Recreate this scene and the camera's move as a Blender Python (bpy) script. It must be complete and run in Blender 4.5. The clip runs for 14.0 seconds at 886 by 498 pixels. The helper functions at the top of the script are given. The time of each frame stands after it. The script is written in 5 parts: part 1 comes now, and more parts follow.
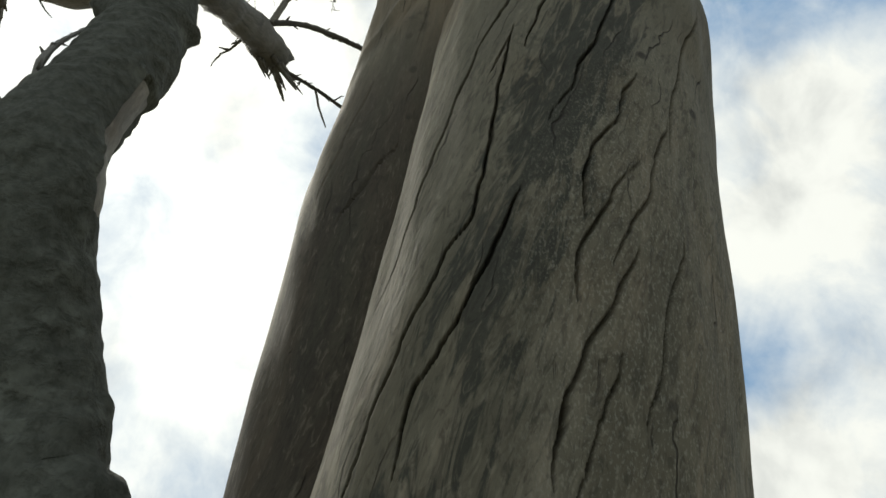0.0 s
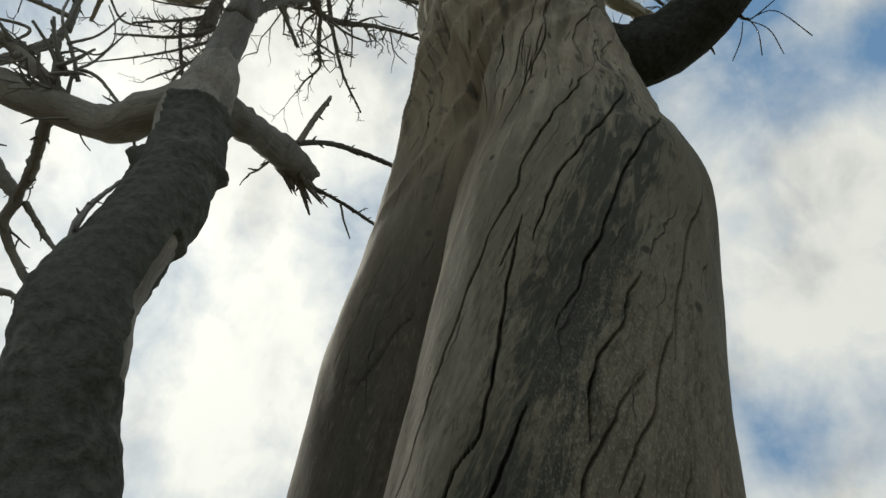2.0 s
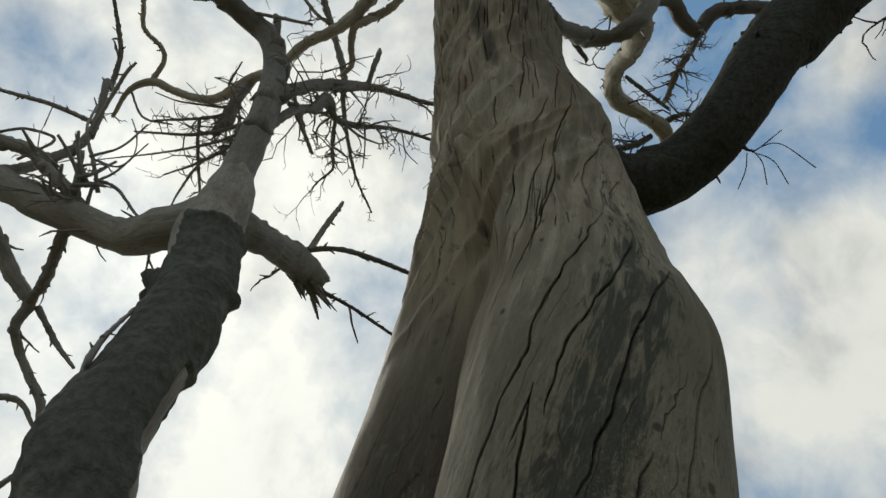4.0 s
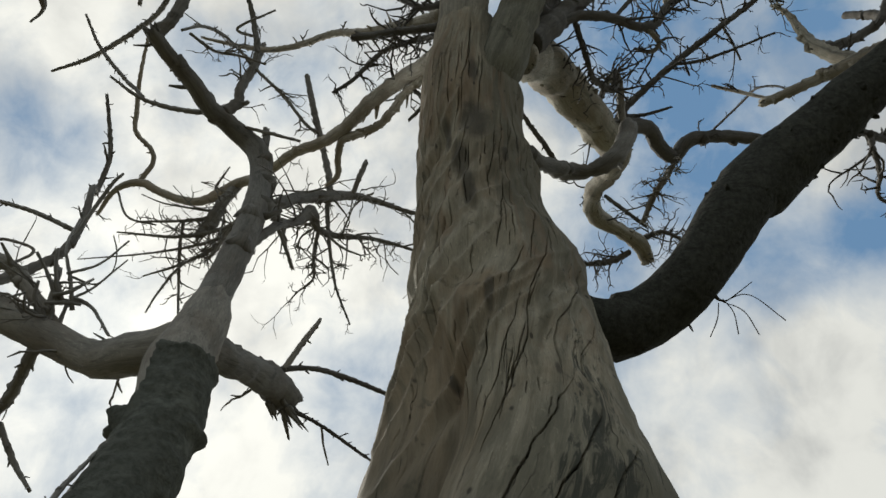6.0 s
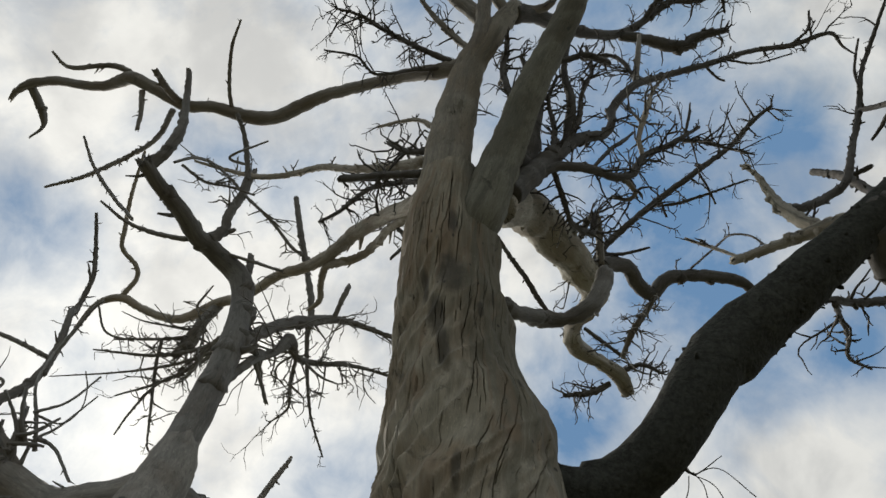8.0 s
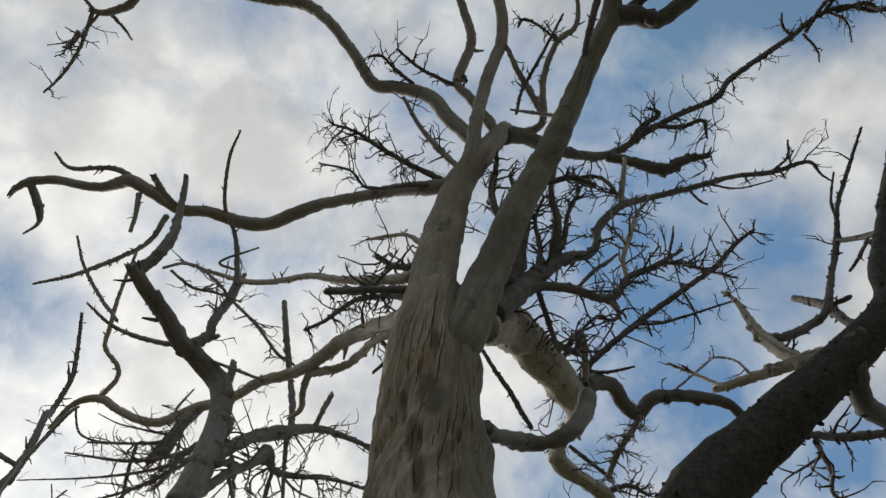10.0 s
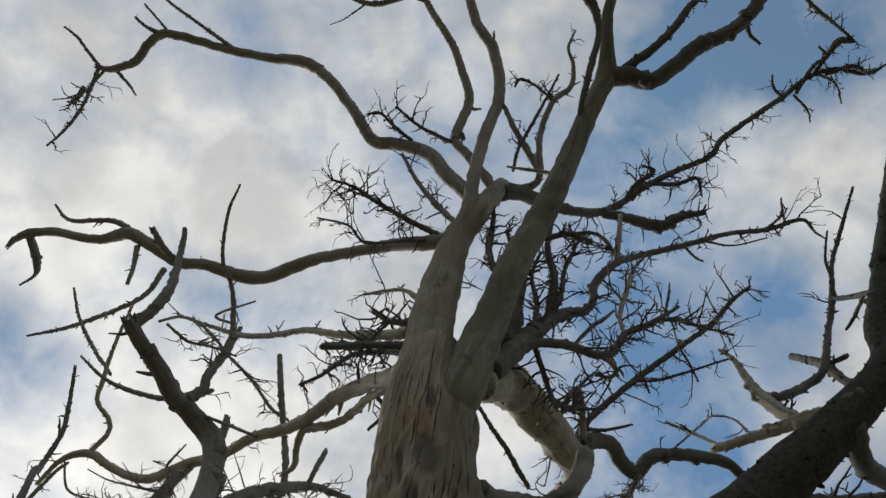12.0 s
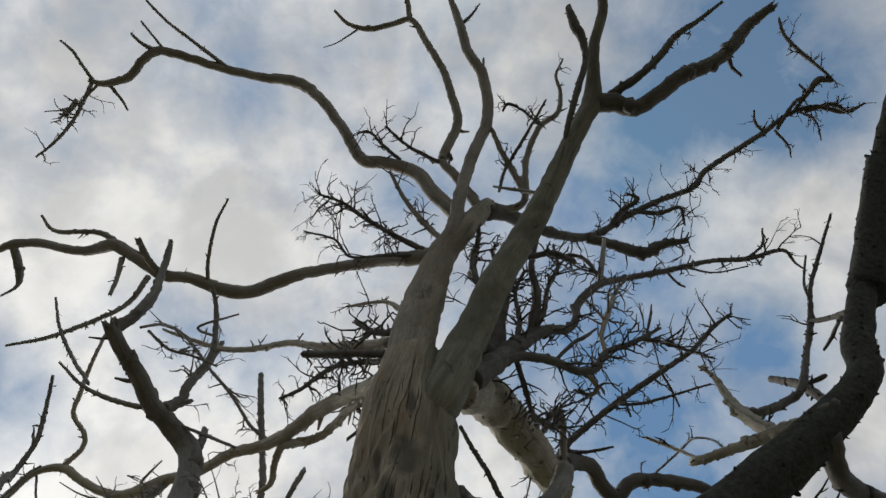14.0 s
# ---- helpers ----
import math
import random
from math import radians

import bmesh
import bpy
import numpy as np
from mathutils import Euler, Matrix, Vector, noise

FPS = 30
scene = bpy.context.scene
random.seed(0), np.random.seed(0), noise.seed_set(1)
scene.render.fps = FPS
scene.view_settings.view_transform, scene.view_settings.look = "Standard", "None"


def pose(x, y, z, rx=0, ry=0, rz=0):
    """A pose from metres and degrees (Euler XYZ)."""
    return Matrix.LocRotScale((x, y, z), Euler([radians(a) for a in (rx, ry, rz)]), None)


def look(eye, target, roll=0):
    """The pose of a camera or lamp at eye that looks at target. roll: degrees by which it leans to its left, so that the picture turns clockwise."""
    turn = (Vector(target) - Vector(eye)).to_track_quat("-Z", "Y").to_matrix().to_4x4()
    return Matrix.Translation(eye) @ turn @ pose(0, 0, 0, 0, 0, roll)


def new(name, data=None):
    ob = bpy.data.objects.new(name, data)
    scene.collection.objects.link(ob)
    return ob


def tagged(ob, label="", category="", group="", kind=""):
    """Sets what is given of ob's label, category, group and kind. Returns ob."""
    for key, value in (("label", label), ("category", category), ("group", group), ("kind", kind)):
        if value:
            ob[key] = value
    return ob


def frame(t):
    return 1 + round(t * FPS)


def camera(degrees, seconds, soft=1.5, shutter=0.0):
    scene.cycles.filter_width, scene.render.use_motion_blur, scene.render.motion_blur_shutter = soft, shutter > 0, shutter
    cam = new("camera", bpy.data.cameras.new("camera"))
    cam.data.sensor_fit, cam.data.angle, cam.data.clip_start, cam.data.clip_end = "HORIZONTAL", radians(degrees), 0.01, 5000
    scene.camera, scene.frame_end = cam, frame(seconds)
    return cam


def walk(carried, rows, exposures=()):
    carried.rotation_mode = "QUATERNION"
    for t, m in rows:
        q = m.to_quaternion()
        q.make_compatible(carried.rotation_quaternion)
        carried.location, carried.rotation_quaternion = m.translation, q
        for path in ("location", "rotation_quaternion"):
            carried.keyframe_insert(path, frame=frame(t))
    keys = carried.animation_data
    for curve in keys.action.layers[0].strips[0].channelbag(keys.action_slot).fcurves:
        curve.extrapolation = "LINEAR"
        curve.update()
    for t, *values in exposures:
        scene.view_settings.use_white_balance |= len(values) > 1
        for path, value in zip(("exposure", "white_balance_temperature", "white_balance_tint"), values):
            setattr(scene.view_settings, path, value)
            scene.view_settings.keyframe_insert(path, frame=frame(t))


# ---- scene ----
cam = camera(62.3, 14.0)
PATH = [
    (0, (0.000, -0.000, 1.000), (-0.003, 1.700, 2.054), 0.02),
    (0.5, (0.024, -0.054, 1.054), (0.016, 1.619, 2.151), 0.06),
    (1, (0.041, -0.107, 1.117), (0.000, 1.538, 2.253), 0.52),
    (1.5, (0.032, -0.154, 1.170), (-0.019, 1.468, 2.339), 0.61),
    (2, (0.042, -0.211, 1.219), (-0.034, 1.374, 2.438), 1.13),
    (2.5, (0.040, -0.260, 1.275), (-0.053, 1.299, 2.524), 1.69),
    (3, (0.023, -0.299, 1.316), (-0.081, 1.223, 2.609), 2.32),
    (5.5, (0.057, -0.557, 1.528), (-0.007, 0.769, 3.023), 3.21),
    (6, (0.065, -0.614, 1.575), (0.014, 0.660, 3.115), 3.51),
    (6.5, (0.079, -0.693, 1.606), (0.038, 0.536, 3.184), 3.62),
    (7, (0.112, -0.767, 1.642), (0.073, 0.404, 3.263), 4.24),
    (7.5, (0.128, -0.835, 1.679), (0.093, 0.281, 3.339), 4.72),
    (8, (0.125, -0.926, 1.734), (0.096, 0.125, 3.435), 4.98),
    (8.5, (0.116, -1.019, 1.770), (0.087, -0.024, 3.505), 5.52),
    (9, (0.145, -1.043, 1.770), (0.117, -0.120, 3.544), 6.17),
    (11.5, (0.192, -1.153, 1.775), (0.154, -0.438, 3.643), 8.76),
    (12, (0.178, -1.125, 1.760), (0.142, -0.444, 3.640), 8.69),
    (12.5, (0.183, -1.076, 1.727), (0.153, -0.425, 3.618), 8.46),
    (13, (0.200, -0.993, 1.683), (0.178, -0.375, 3.585), 8.25),
    (13.5, (0.211, -0.915, 1.649), (0.194, -0.323, 3.559), 8.20),
    (14, (0.233, -0.897, 1.626), (0.219, -0.324, 3.542), 8.61),
]
walk(cam, [(t, look(eye, target, roll)) for t, eye, target, roll in PATH], exposures=[(0, 0.54, 6750, 5), (1.5, 0.28, 6750, 5), (3, 0.18, 6750, 5), (6, 0.19, 6750, 7), (9, 0.18, 6650, 10), (12, 0.10, 6600, 10.5), (14, 0.09, 6600, 10.5)])

# ---- world and sun ----
SUN_ELEV, SUN_AZ = radians(38), radians(-33)      # azimuth from +y towards +x
sun_way = Vector((math.sin(SUN_AZ) * math.cos(SUN_ELEV), math.cos(SUN_AZ) * math.cos(SUN_ELEV), math.sin(SUN_ELEV)))
sun = new("sun", bpy.data.lights.new("sun", "SUN"))
sun.data.energy, sun.data.angle, sun.data.color = 2.5, radians(18), (1.0, 0.95, 0.88)
sun.matrix_world = look(sun_way * 60, (0, 0, 0))


class Graph:
    """A node tree with short calls."""

    def __init__(self, tree):
        self.tree = tree
        tree.nodes.clear()

    def node(self, kind, **settings):
        n = self.tree.nodes.new(kind)
        for key, value in settings.items():
            setattr(n, key, value)
        return n

    def put(self, socket, value):
        if isinstance(value, bpy.types.NodeSocket):
            self.tree.links.new(value, socket)
        else:
            socket.default_value = value

    def math(self, op, a, b=0.0, c=0.0, clamp=False):
        n = self.node("ShaderNodeMath", operation=op, use_clamp=clamp)
        for s, v in zip(n.inputs, (a, b, c)):
            self.put(s, v)
        return n.outputs[0]

    def vec(self, op, a, b=(0, 0, 0)):
        n = self.node("ShaderNodeVectorMath", operation=op)
        self.put(n.inputs[0], a), self.put(n.inputs[1], b)
        return n.outputs["Value"] if op in ("DOT_PRODUCT", "LENGTH", "DISTANCE") else n.outputs[0]

    def join(self, x, y, z):
        n = self.node("ShaderNodeCombineXYZ")
        for s, v in zip(n.inputs, (x, y, z)):
            self.put(s, v)
        return n.outputs[0]

    def split(self, v):
        n = self.node("ShaderNodeSeparateXYZ")
        self.put(n.inputs[0], v)
        return n.outputs

    def noise(self, v, scale, detail=4.0, rough=0.55, warp=0.0):
        n = self.node("ShaderNodeTexNoise")
        self.put(n.inputs["Vector"], v)
        n.inputs["Scale"].default_value, n.inputs["Detail"].default_value = scale, detail
        n.inputs["Roughness"].default_value, n.inputs["Distortion"].default_value = rough, warp
        return n.outputs["Fac"]

    def ramp(self, f, lo, hi, smooth=True):
        n = self.node("ShaderNodeMapRange", interpolation_type="SMOOTHSTEP" if smooth else "LINEAR")
        self.put(n.inputs["Value"], f)
        self.put(n.inputs["From Min"], lo), self.put(n.inputs["From Max"], hi)
        return n.outputs["Result"]

    def mix(self, f, a, b, how="MIX"):
        n = self.node("ShaderNodeMix", data_type="RGBA", blend_type=how)
        self.put(n.inputs["Factor"], f)
        self.put(n.inputs["A"], a if isinstance(a, bpy.types.NodeSocket) else (*a, 1))
        self.put(n.inputs["B"], b if isinstance(b, bpy.types.NodeSocket) else (*b, 1))
        return n.outputs["Result"]


world = bpy.data.worlds.new("sky")
scene.world = world
world.use_nodes = True
g = Graph(world.node_tree)
way = g.node("ShaderNodeTexCoord").outputs["Generated"]
sky = g.node("ShaderNodeTexSky", sky_type="NISHITA", sun_disc=False, sun_elevation=SUN_ELEV, sun_rotation=SUN_AZ)
blue = g.mix(1.0, sky.outputs[0], (0.150, 0.165, 0.150), "MULTIPLY")
blue = g.mix(1.0, blue, (0.120, 0.228, 0.395), "DARKEN")
wx, wy, wz = g.split(way)
layer = g.vec("MULTIPLY", way, (1.25, 1.25, 1.05))
puffs = g.noise(layer, 6.0, 7.0, 0.56, 0.25)
wisps = g.noise(g.vec("ADD", layer, (7.3, 2.1, 0)), 11.0, 7.0, 0.6, 0.6)
cover = g.math("ADD", 0.62, g.math("ADD", g.math("MULTIPLY", g.math("SUBTRACT", puffs, 0.5), 1.15), g.math("MULTIPLY", g.math("SUBTRACT", wisps, 0.5), 0.55)))


def drift(x, y, z, spread, amount):
    """More (or less) cloud round one direction."""
    near = g.math("SUBTRACT", 1.0, g.vec("DOT_PRODUCT", way, tuple(Vector((x, y, z)).normalized())))
    return g.math("MULTIPLY", g.math("EXPONENT", g.math("MULTIPLY", near, -2.0 / radians(spread) ** 2)), amount)


# direction, width in degrees and amount
HIGH_CLOUDS = [
    (0.09, 0.01, 1.00, 5, 0.25),
    (-0.10, 0.12, 0.99, 3.5, 0.28),
    (0.08, 0.10, 0.99, 3.5, 0.21),
    (0.21, 0.20, 0.96, 5, -0.37),
    (0.31, -0.01, 0.95, 8, -0.61),
    (-0.29, 0.13, 0.95, 3.5, -0.23),
    (-0.25, 0.30, 0.92, 5, 0.25),
    (0.39, 0.06, 0.92, 3.5, -0.22),
    (0.19, 0.38, 0.91, 3.5, -0.22),
    (0.44, 0.05, 0.90, 3.5, -0.20),
    (0.42, 0.16, 0.89, 5, 0.42),
    (0.27, 0.40, 0.88, 13, -0.32),
    (-0.40, 0.25, 0.88, 8, 0.22),
    (-0.23, 0.43, 0.87, 3.5, -0.25),
    (-0.32, 0.41, 0.86, 3.5, -0.35),
    (0.41, 0.30, 0.86, 3.5, -0.33),
]
MIDDLE_CLOUDS = [
    (-0.51, 0.07, 0.86, 8, 0.15),
    (0.46, 0.26, 0.85, 3.5, 0.24),
    (0.10, 0.54, 0.84, 3.5, 0.36),
    (-0.48, 0.32, 0.82, 3.5, 0.16),
    (0.42, 0.41, 0.81, 3.5, -0.27),
    (-0.40, 0.45, 0.80, 3.5, 0.12),
    (0.30, 0.53, 0.79, 5, -0.29),
    (0.48, 0.39, 0.78, 5, 0.44),
    (0.36, 0.51, 0.78, 3.5, -0.23),
    (0.44, 0.49, 0.75, 3.5, 0.46),
    (-0.26, 0.62, 0.74, 13, 0.37),
    (-0.50, 0.46, 0.74, 3.5, -0.21),
    (0.48, 0.51, 0.71, 3.5, -0.39),
    (0.17, 0.69, 0.70, 5, -0.41),
    (0.48, 0.55, 0.69, 3.5, -0.23),
    (0.38, 0.62, 0.69, 3.5, -0.29),
]
LOW_CLOUDS = [
    (0.35, 0.68, 0.65, 3.5, 0.13),
    (-0.12, 0.76, 0.64, 5, -0.26),
    (0.44, 0.65, 0.63, 3.5, 0.31),
    (-0.51, 0.60, 0.62, 3.5, 0.12),
    (0.32, 0.75, 0.58, 5, 0.20),
    (-0.25, 0.78, 0.57, 3.5, 0.17),
    (0.43, 0.71, 0.55, 5, 0.28),
    (-0.35, 0.77, 0.54, 3.5, -0.14),
    (0.38, 0.79, 0.47, 3.5, 0.35),
    (-0.40, 0.79, 0.47, 3.5, -0.16),
    (0.49, 0.75, 0.44, 3.5, 0.14),
    (-0.29, 0.85, 0.43, 8, 0.34),
    (0.45, 0.80, 0.39, 3.5, -0.21),
    (0.38, 0.85, 0.36, 3.5, -0.38),
    (0.38, 0.89, 0.24, 3.5, 0.20),
    (0.46, 0.86, 0.23, 5, 0.32),
]
for spot in HIGH_CLOUDS + MIDDLE_CLOUDS + LOW_CLOUDS:
    cover = g.math("ADD", cover, drift(*spot))
mask = g.ramp(cover, 0.12, 0.88, False)
lump = g.noise(g.vec("ADD", layer, (3.1, 0.4, 1.7)), 6.5, 6.0, 0.54, 0.2)
near_sun = g.math("MAXIMUM", g.vec("DOT_PRODUCT", way, tuple(sun_way)), 0.0)
glow = g.math("ADD", g.math("MULTIPLY", g.math("POWER", near_sun, 6.0), 0.25), g.math("MULTIPLY", g.math("POWER", near_sun, 120.0), 0.10))
lump = g.math("ADD", lump, g.math("MULTIPLY", g.ramp(wz, 0.90, 0.50), 0.13))      # flatter cloud sheets lower down
white = g.mix(g.ramp(lump, 0.34, 0.68), (0.430, 0.442, 0.450), (0.655, 0.663, 0.652))
white = g.mix(1.0, white, g.mix(glow, (0, 0, 0), (1.0, 0.97, 0.90)), "ADD")
bg = g.node("ShaderNodeBackground")
g.put(bg.inputs["Color"], g.mix(mask, blue, white))
bg.inputs["Strength"].default_value = 1.0
g.tree.links.new(bg.outputs[0], g.node("ShaderNodeOutputWorld").inputs["Surface"])


# ---- materials ----
def material(name):
    m = bpy.data.materials.new(name)
    m.use_nodes = True
    g = Graph(m.node_tree)
    g.bsdf = g.node("ShaderNodeBsdfPrincipled")
    g.tree.links.new(g.bsdf.outputs[0], g.node("ShaderNodeOutputMaterial").inputs["Surface"])
    g.uv = g.node("ShaderNodeTexCoord").outputs["UV"]
    g.place = g.node("ShaderNodeTexCoord").outputs["Object"]
    return m, g


def bump(g, height, distance, strength=1.0, under=None):
    n = g.node("ShaderNodeBump")
    n.inputs["Distance"].default_value, n.inputs["Strength"].default_value = distance, strength
    g.put(n.inputs["Height"], height)
    if under is not None:
        g.put(n.inputs["Normal"], under)
    return n.outputs[0]


def round_wood(g, radius):
    """A grain-aligned coordinate from the angle round the limb and the length along it."""
    u, v, _ = g.split(g.uv)
    return u, v, g.join(g.math("MULTIPLY", g.math("COSINE", u), radius), g.math("MULTIPLY", g.math("SINE", u), radius), g.math("MULTIPLY", v, 0.12))


def weathered(name, radius, pale, warm, dark, stain, cracks, pits=False):
    m, g = material(name)
    u, v, grain = round_wood(g, radius)
    if cracks:      # the grain winds round the trunk, more so near its foot
        turn = g.math("ADD", g.math("MULTIPLY", g.math("MINIMUM", v, 3.3), 0.28), g.math("MULTIPLY", g.math("MAXIMUM", g.math("SUBTRACT", v, 3.3), 0.0), 0.30))
        along = g.math("SUBTRACT", u, turn)
        grain = g.join(g.math("MULTIPLY", g.math("COSINE", along), radius), g.math("MULTIPLY", g.math("SINE", along), radius), g.math("MULTIPLY", v, 0.12))
    calm = 0.45 if cracks else 1.0
    fine = g.noise(grain, 95.0, 4.0, 0.6, 0.4)
    streak = g.noise(grain, 14.0, 5.0, 0.6, 0.8)
    wide = g.noise(grain, 4.0, 4.0, 0.55, 1.2)
    patch = g.noise(g.place, 1.7, 4.0, 0.55, 0.5)
    blotch = g.noise(g.place, 6.0, 5.0, 0.65, 0.6)
    colour = g.mix(g.ramp(patch, 0.42, 0.62), pale, warm)
    colour = g.mix(g.math("MULTIPLY", g.ramp(streak, 0.38, 0.72), calm), colour, tuple(0.58 * c for c in pale))
    colour = g.mix(g.math("MULTIPLY", g.ramp(wide, 0.54, 0.70), stain * calm), colour, dark)
    colour = g.mix(g.math("MULTIPLY", g.ramp(blotch, 0.60, 0.68), stain * 0.7), colour, dark)
    hair = g.noise(grain, 230.0, 3.0, 0.6, 0.3)
    fleck = g.noise(g.vec("MULTIPLY", g.place, (1, 1, 0.35)), 70.0, 3.0, 0.6)
    colour = g.mix(g.math("MULTIPLY", g.ramp(fine, 0.56, 0.72), 0.38 * calm), colour, tuple(min(1, 1.5 * c) for c in pale))
    colour = g.mix(g.math("MULTIPLY", g.ramp(fine, 0.47, 0.32), 0.50 * calm), colour, tuple(0.35 * c for c in pale))
    colour = g.mix(g.math("MULTIPLY", g.ramp(hair, 0.50, 0.36), 0.35 * calm), colour, tuple(0.4 * c for c in pale))
    colour = g.mix(g.math("MULTIPLY", g.ramp(fleck, 0.60, 0.72), g.math("MULTIPLY", g.ramp(patch, 0.58, 0.42), 0.45)), colour, tuple(min(1, 1.8 * c) for c in pale))
    relief = bump(g, g.math("ADD", g.math("MULTIPLY", g.math("ADD", fine, g.math("MULTIPLY", hair, 0.5)), 0.45), g.math("MULTIPLY", streak, 0.65)), 0.007, 0.9 * calm)
    if pits:
        shove = g.node("ShaderNodeTexNoise")
        g.put(shove.inputs["Vector"], g.place)
        shove.inputs["Scale"].default_value = 11.0
        bent = g.vec("ADD", g.vec("MULTIPLY", g.place, (1, 1, 0.7)), g.vec("MULTIPLY", shove.outputs["Color"], (0.12, 0.12, 0.12)))
        pit = None
        for scale, size, share in ((10.0, 0.24, 0.55), (27.0, 0.30, 0.53)):
            cells = g.node("ShaderNodeTexVoronoi", feature="F1")
            g.put(cells.inputs["Vector"], bent)
            cells.inputs["Scale"].default_value = scale
            some = g.math("MULTIPLY", g.ramp(cells.outputs["Distance"], size, size * 0.55), g.ramp(g.noise(g.place, scale * 0.45, 3.0), share, share + 0.09))
            pit = some if pit is None else g.math("MAXIMUM", pit, some)
        colour = g.mix(pit, colour, (0.03, 0.026, 0.02))
        relief = bump(g, g.math("SUBTRACT", 0.0, pit), 0.03, 1.0, relief)
    if cracks:
        # brown wood behind the fold, darkened further to paint in the recess's shade
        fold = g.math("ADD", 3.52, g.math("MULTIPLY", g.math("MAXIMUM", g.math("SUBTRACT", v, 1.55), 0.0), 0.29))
        hollow_shade = g.math("MULTIPLY", g.ramp(g.math("SUBTRACT", u, fold), 0.03, -0.03), g.ramp(v, 3.7, 2.5))
        hollow_shade = g.math("MULTIPLY", hollow_shade, g.ramp(g.math("SUBTRACT", g.math("ADD", u, g.math("MULTIPLY", patch, 0.8)), fold), -0.75, -0.1))
        colour = g.mix(g.math("MULTIPLY", hollow_shade, 0.95), colour, g.mix(g.ramp(streak, 0.3, 0.7), (0.080, 0.064, 0.045), (0.050, 0.042, 0.031)))
        run = g.math("ADD", g.math("POWER", g.math("DIVIDE", g.math("SUBTRACT", u, g.math("ADD", 2.93, g.math("MULTIPLY", v, 0.19))), 0.07), 2.0), g.math("POWER", g.math("DIVIDE", g.math("SUBTRACT", v, 2.0), 0.55), 2.0))
        run = g.ramp(g.math("ADD", run, g.math("MULTIPLY", g.math("SUBTRACT", streak, 0.5), 4.0)), 1.8, 0.2)
        colour = g.mix(g.math("MULTIPLY", run, 0.70), colour, (0.040, 0.037, 0.029))
        # a long mouldy streak down the front and a rusty foot
        damp = g.math("ADD", g.math("POWER", g.math("DIVIDE", g.math("SUBTRACT", u, 4.60), 0.75), 2.0), g.math("POWER", g.math("DIVIDE", g.math("SUBTRACT", v, 1.45), 0.85), 2.0))
        damp = g.ramp(g.math("SUBTRACT", g.math("ADD", wide, g.math("MULTIPLY", blotch, 0.5)), g.math("MULTIPLY", damp, 0.22)), 0.28, 0.85)
        colour = g.mix(g.math("MULTIPLY", damp, 0.60), colour, (0.070, 0.062, 0.043))
        algae_shade = g.noise(g.join(g.math("MULTIPLY", along, 0.45), g.math("MULTIPLY", v, 0.12), 11.0), 15.0, 7.0, 0.68, 0.9)
        foot = g.math("MULTIPLY", g.ramp(u, 3.9, 4.9), g.math("MULTIPLY", g.ramp(v, 3.9, 2.7), g.math("ADD", 0.5, g.math("MULTIPLY", g.ramp(v, 1.4, 2.3), 0.5))))
        # darker upper right side: shade painted in along with the green growth
        crown = g.math("MULTIPLY", g.ramp(u, 4.5, 5.4), g.ramp(v, 3.4, 5.2))
        algae_shade = g.ramp(g.math("ADD", algae_shade, g.math("MULTIPLY", g.math("MAXIMUM", foot, crown), 0.26)), 0.42, 0.72)
        colour = g.mix(g.math("MULTIPLY", algae_shade, 0.68), colour, (0.082, 0.078, 0.053))
        rust = g.noise(g.join(g.math("MULTIPLY", along, 0.45), g.math("MULTIPLY", v, 0.17), 6.0), 7.0, 5.0, 0.62, 0.8)
        colour = g.mix(g.math("MULTIPLY", g.ramp(rust, 0.52, 0.66), g.math("MULTIPLY", g.ramp(v, 2.7, 4.6), 0.55)), colour, (0.185, 0.128, 0.078))
        streaked = g.math("ADD", g.math("POWER", g.math("DIVIDE", g.math("SUBTRACT", along, 4.36), 0.165), 2.0), g.math("POWER", g.math("DIVIDE", g.math("SUBTRACT", v, 2.40), 1.0), 2.0))
        mould = g.noise(g.join(g.math("MULTIPLY", along, 0.45), g.math("MULTIPLY", v, 0.13), 2.0), 34.0, 7.0, 0.66, 1.4)
        mould = g.ramp(g.math("SUBTRACT", mould, g.math("MULTIPLY", streaked, 0.075)), 0.36, 0.50)
        colour = g.mix(g.math("MULTIPLY", mould, 0.86), colour, (0.034, 0.036, 0.027))
        specks = g.noise(g.vec("MULTIPLY", g.place, (1, 1, 0.5)), 210.0, 3.0, 0.6)
        where = g.math("ADD", g.math("POWER", g.math("DIVIDE", g.math("SUBTRACT", u, 5.35), 0.50), 2.0), g.math("POWER", g.math("DIVIDE", g.math("SUBTRACT", v, 1.70), 0.80), 2.0))
        specks = g.math("MULTIPLY", g.ramp(specks, 0.52, 0.64), g.ramp(g.math("ADD", where, g.math("MULTIPLY", wide, 0.8)), 1.7, 0.5))
        colour = g.mix(g.math("MULTIPLY", specks, 0.44), colour, (0.30, 0.290, 0.235))
        fibre = g.noise(g.join(g.math("MULTIPLY", g.math("COSINE", along), radius), g.math("MULTIPLY", g.math("SINE", along), radius), g.math("MULTIPLY", v, 0.20)), 90.0, 4.0, 0.62, 1.0)
        coarse = g.math("ADD", 0.22, g.math("MULTIPLY", g.ramp(v, 3.1, 2.2), 0.78))      # rougher near the foot
        colour = g.mix(g.math("MULTIPLY", g.ramp(fibre, 0.49, 0.36), g.math("MULTIPLY", coarse, 0.45)), colour, (0.030, 0.027, 0.020))
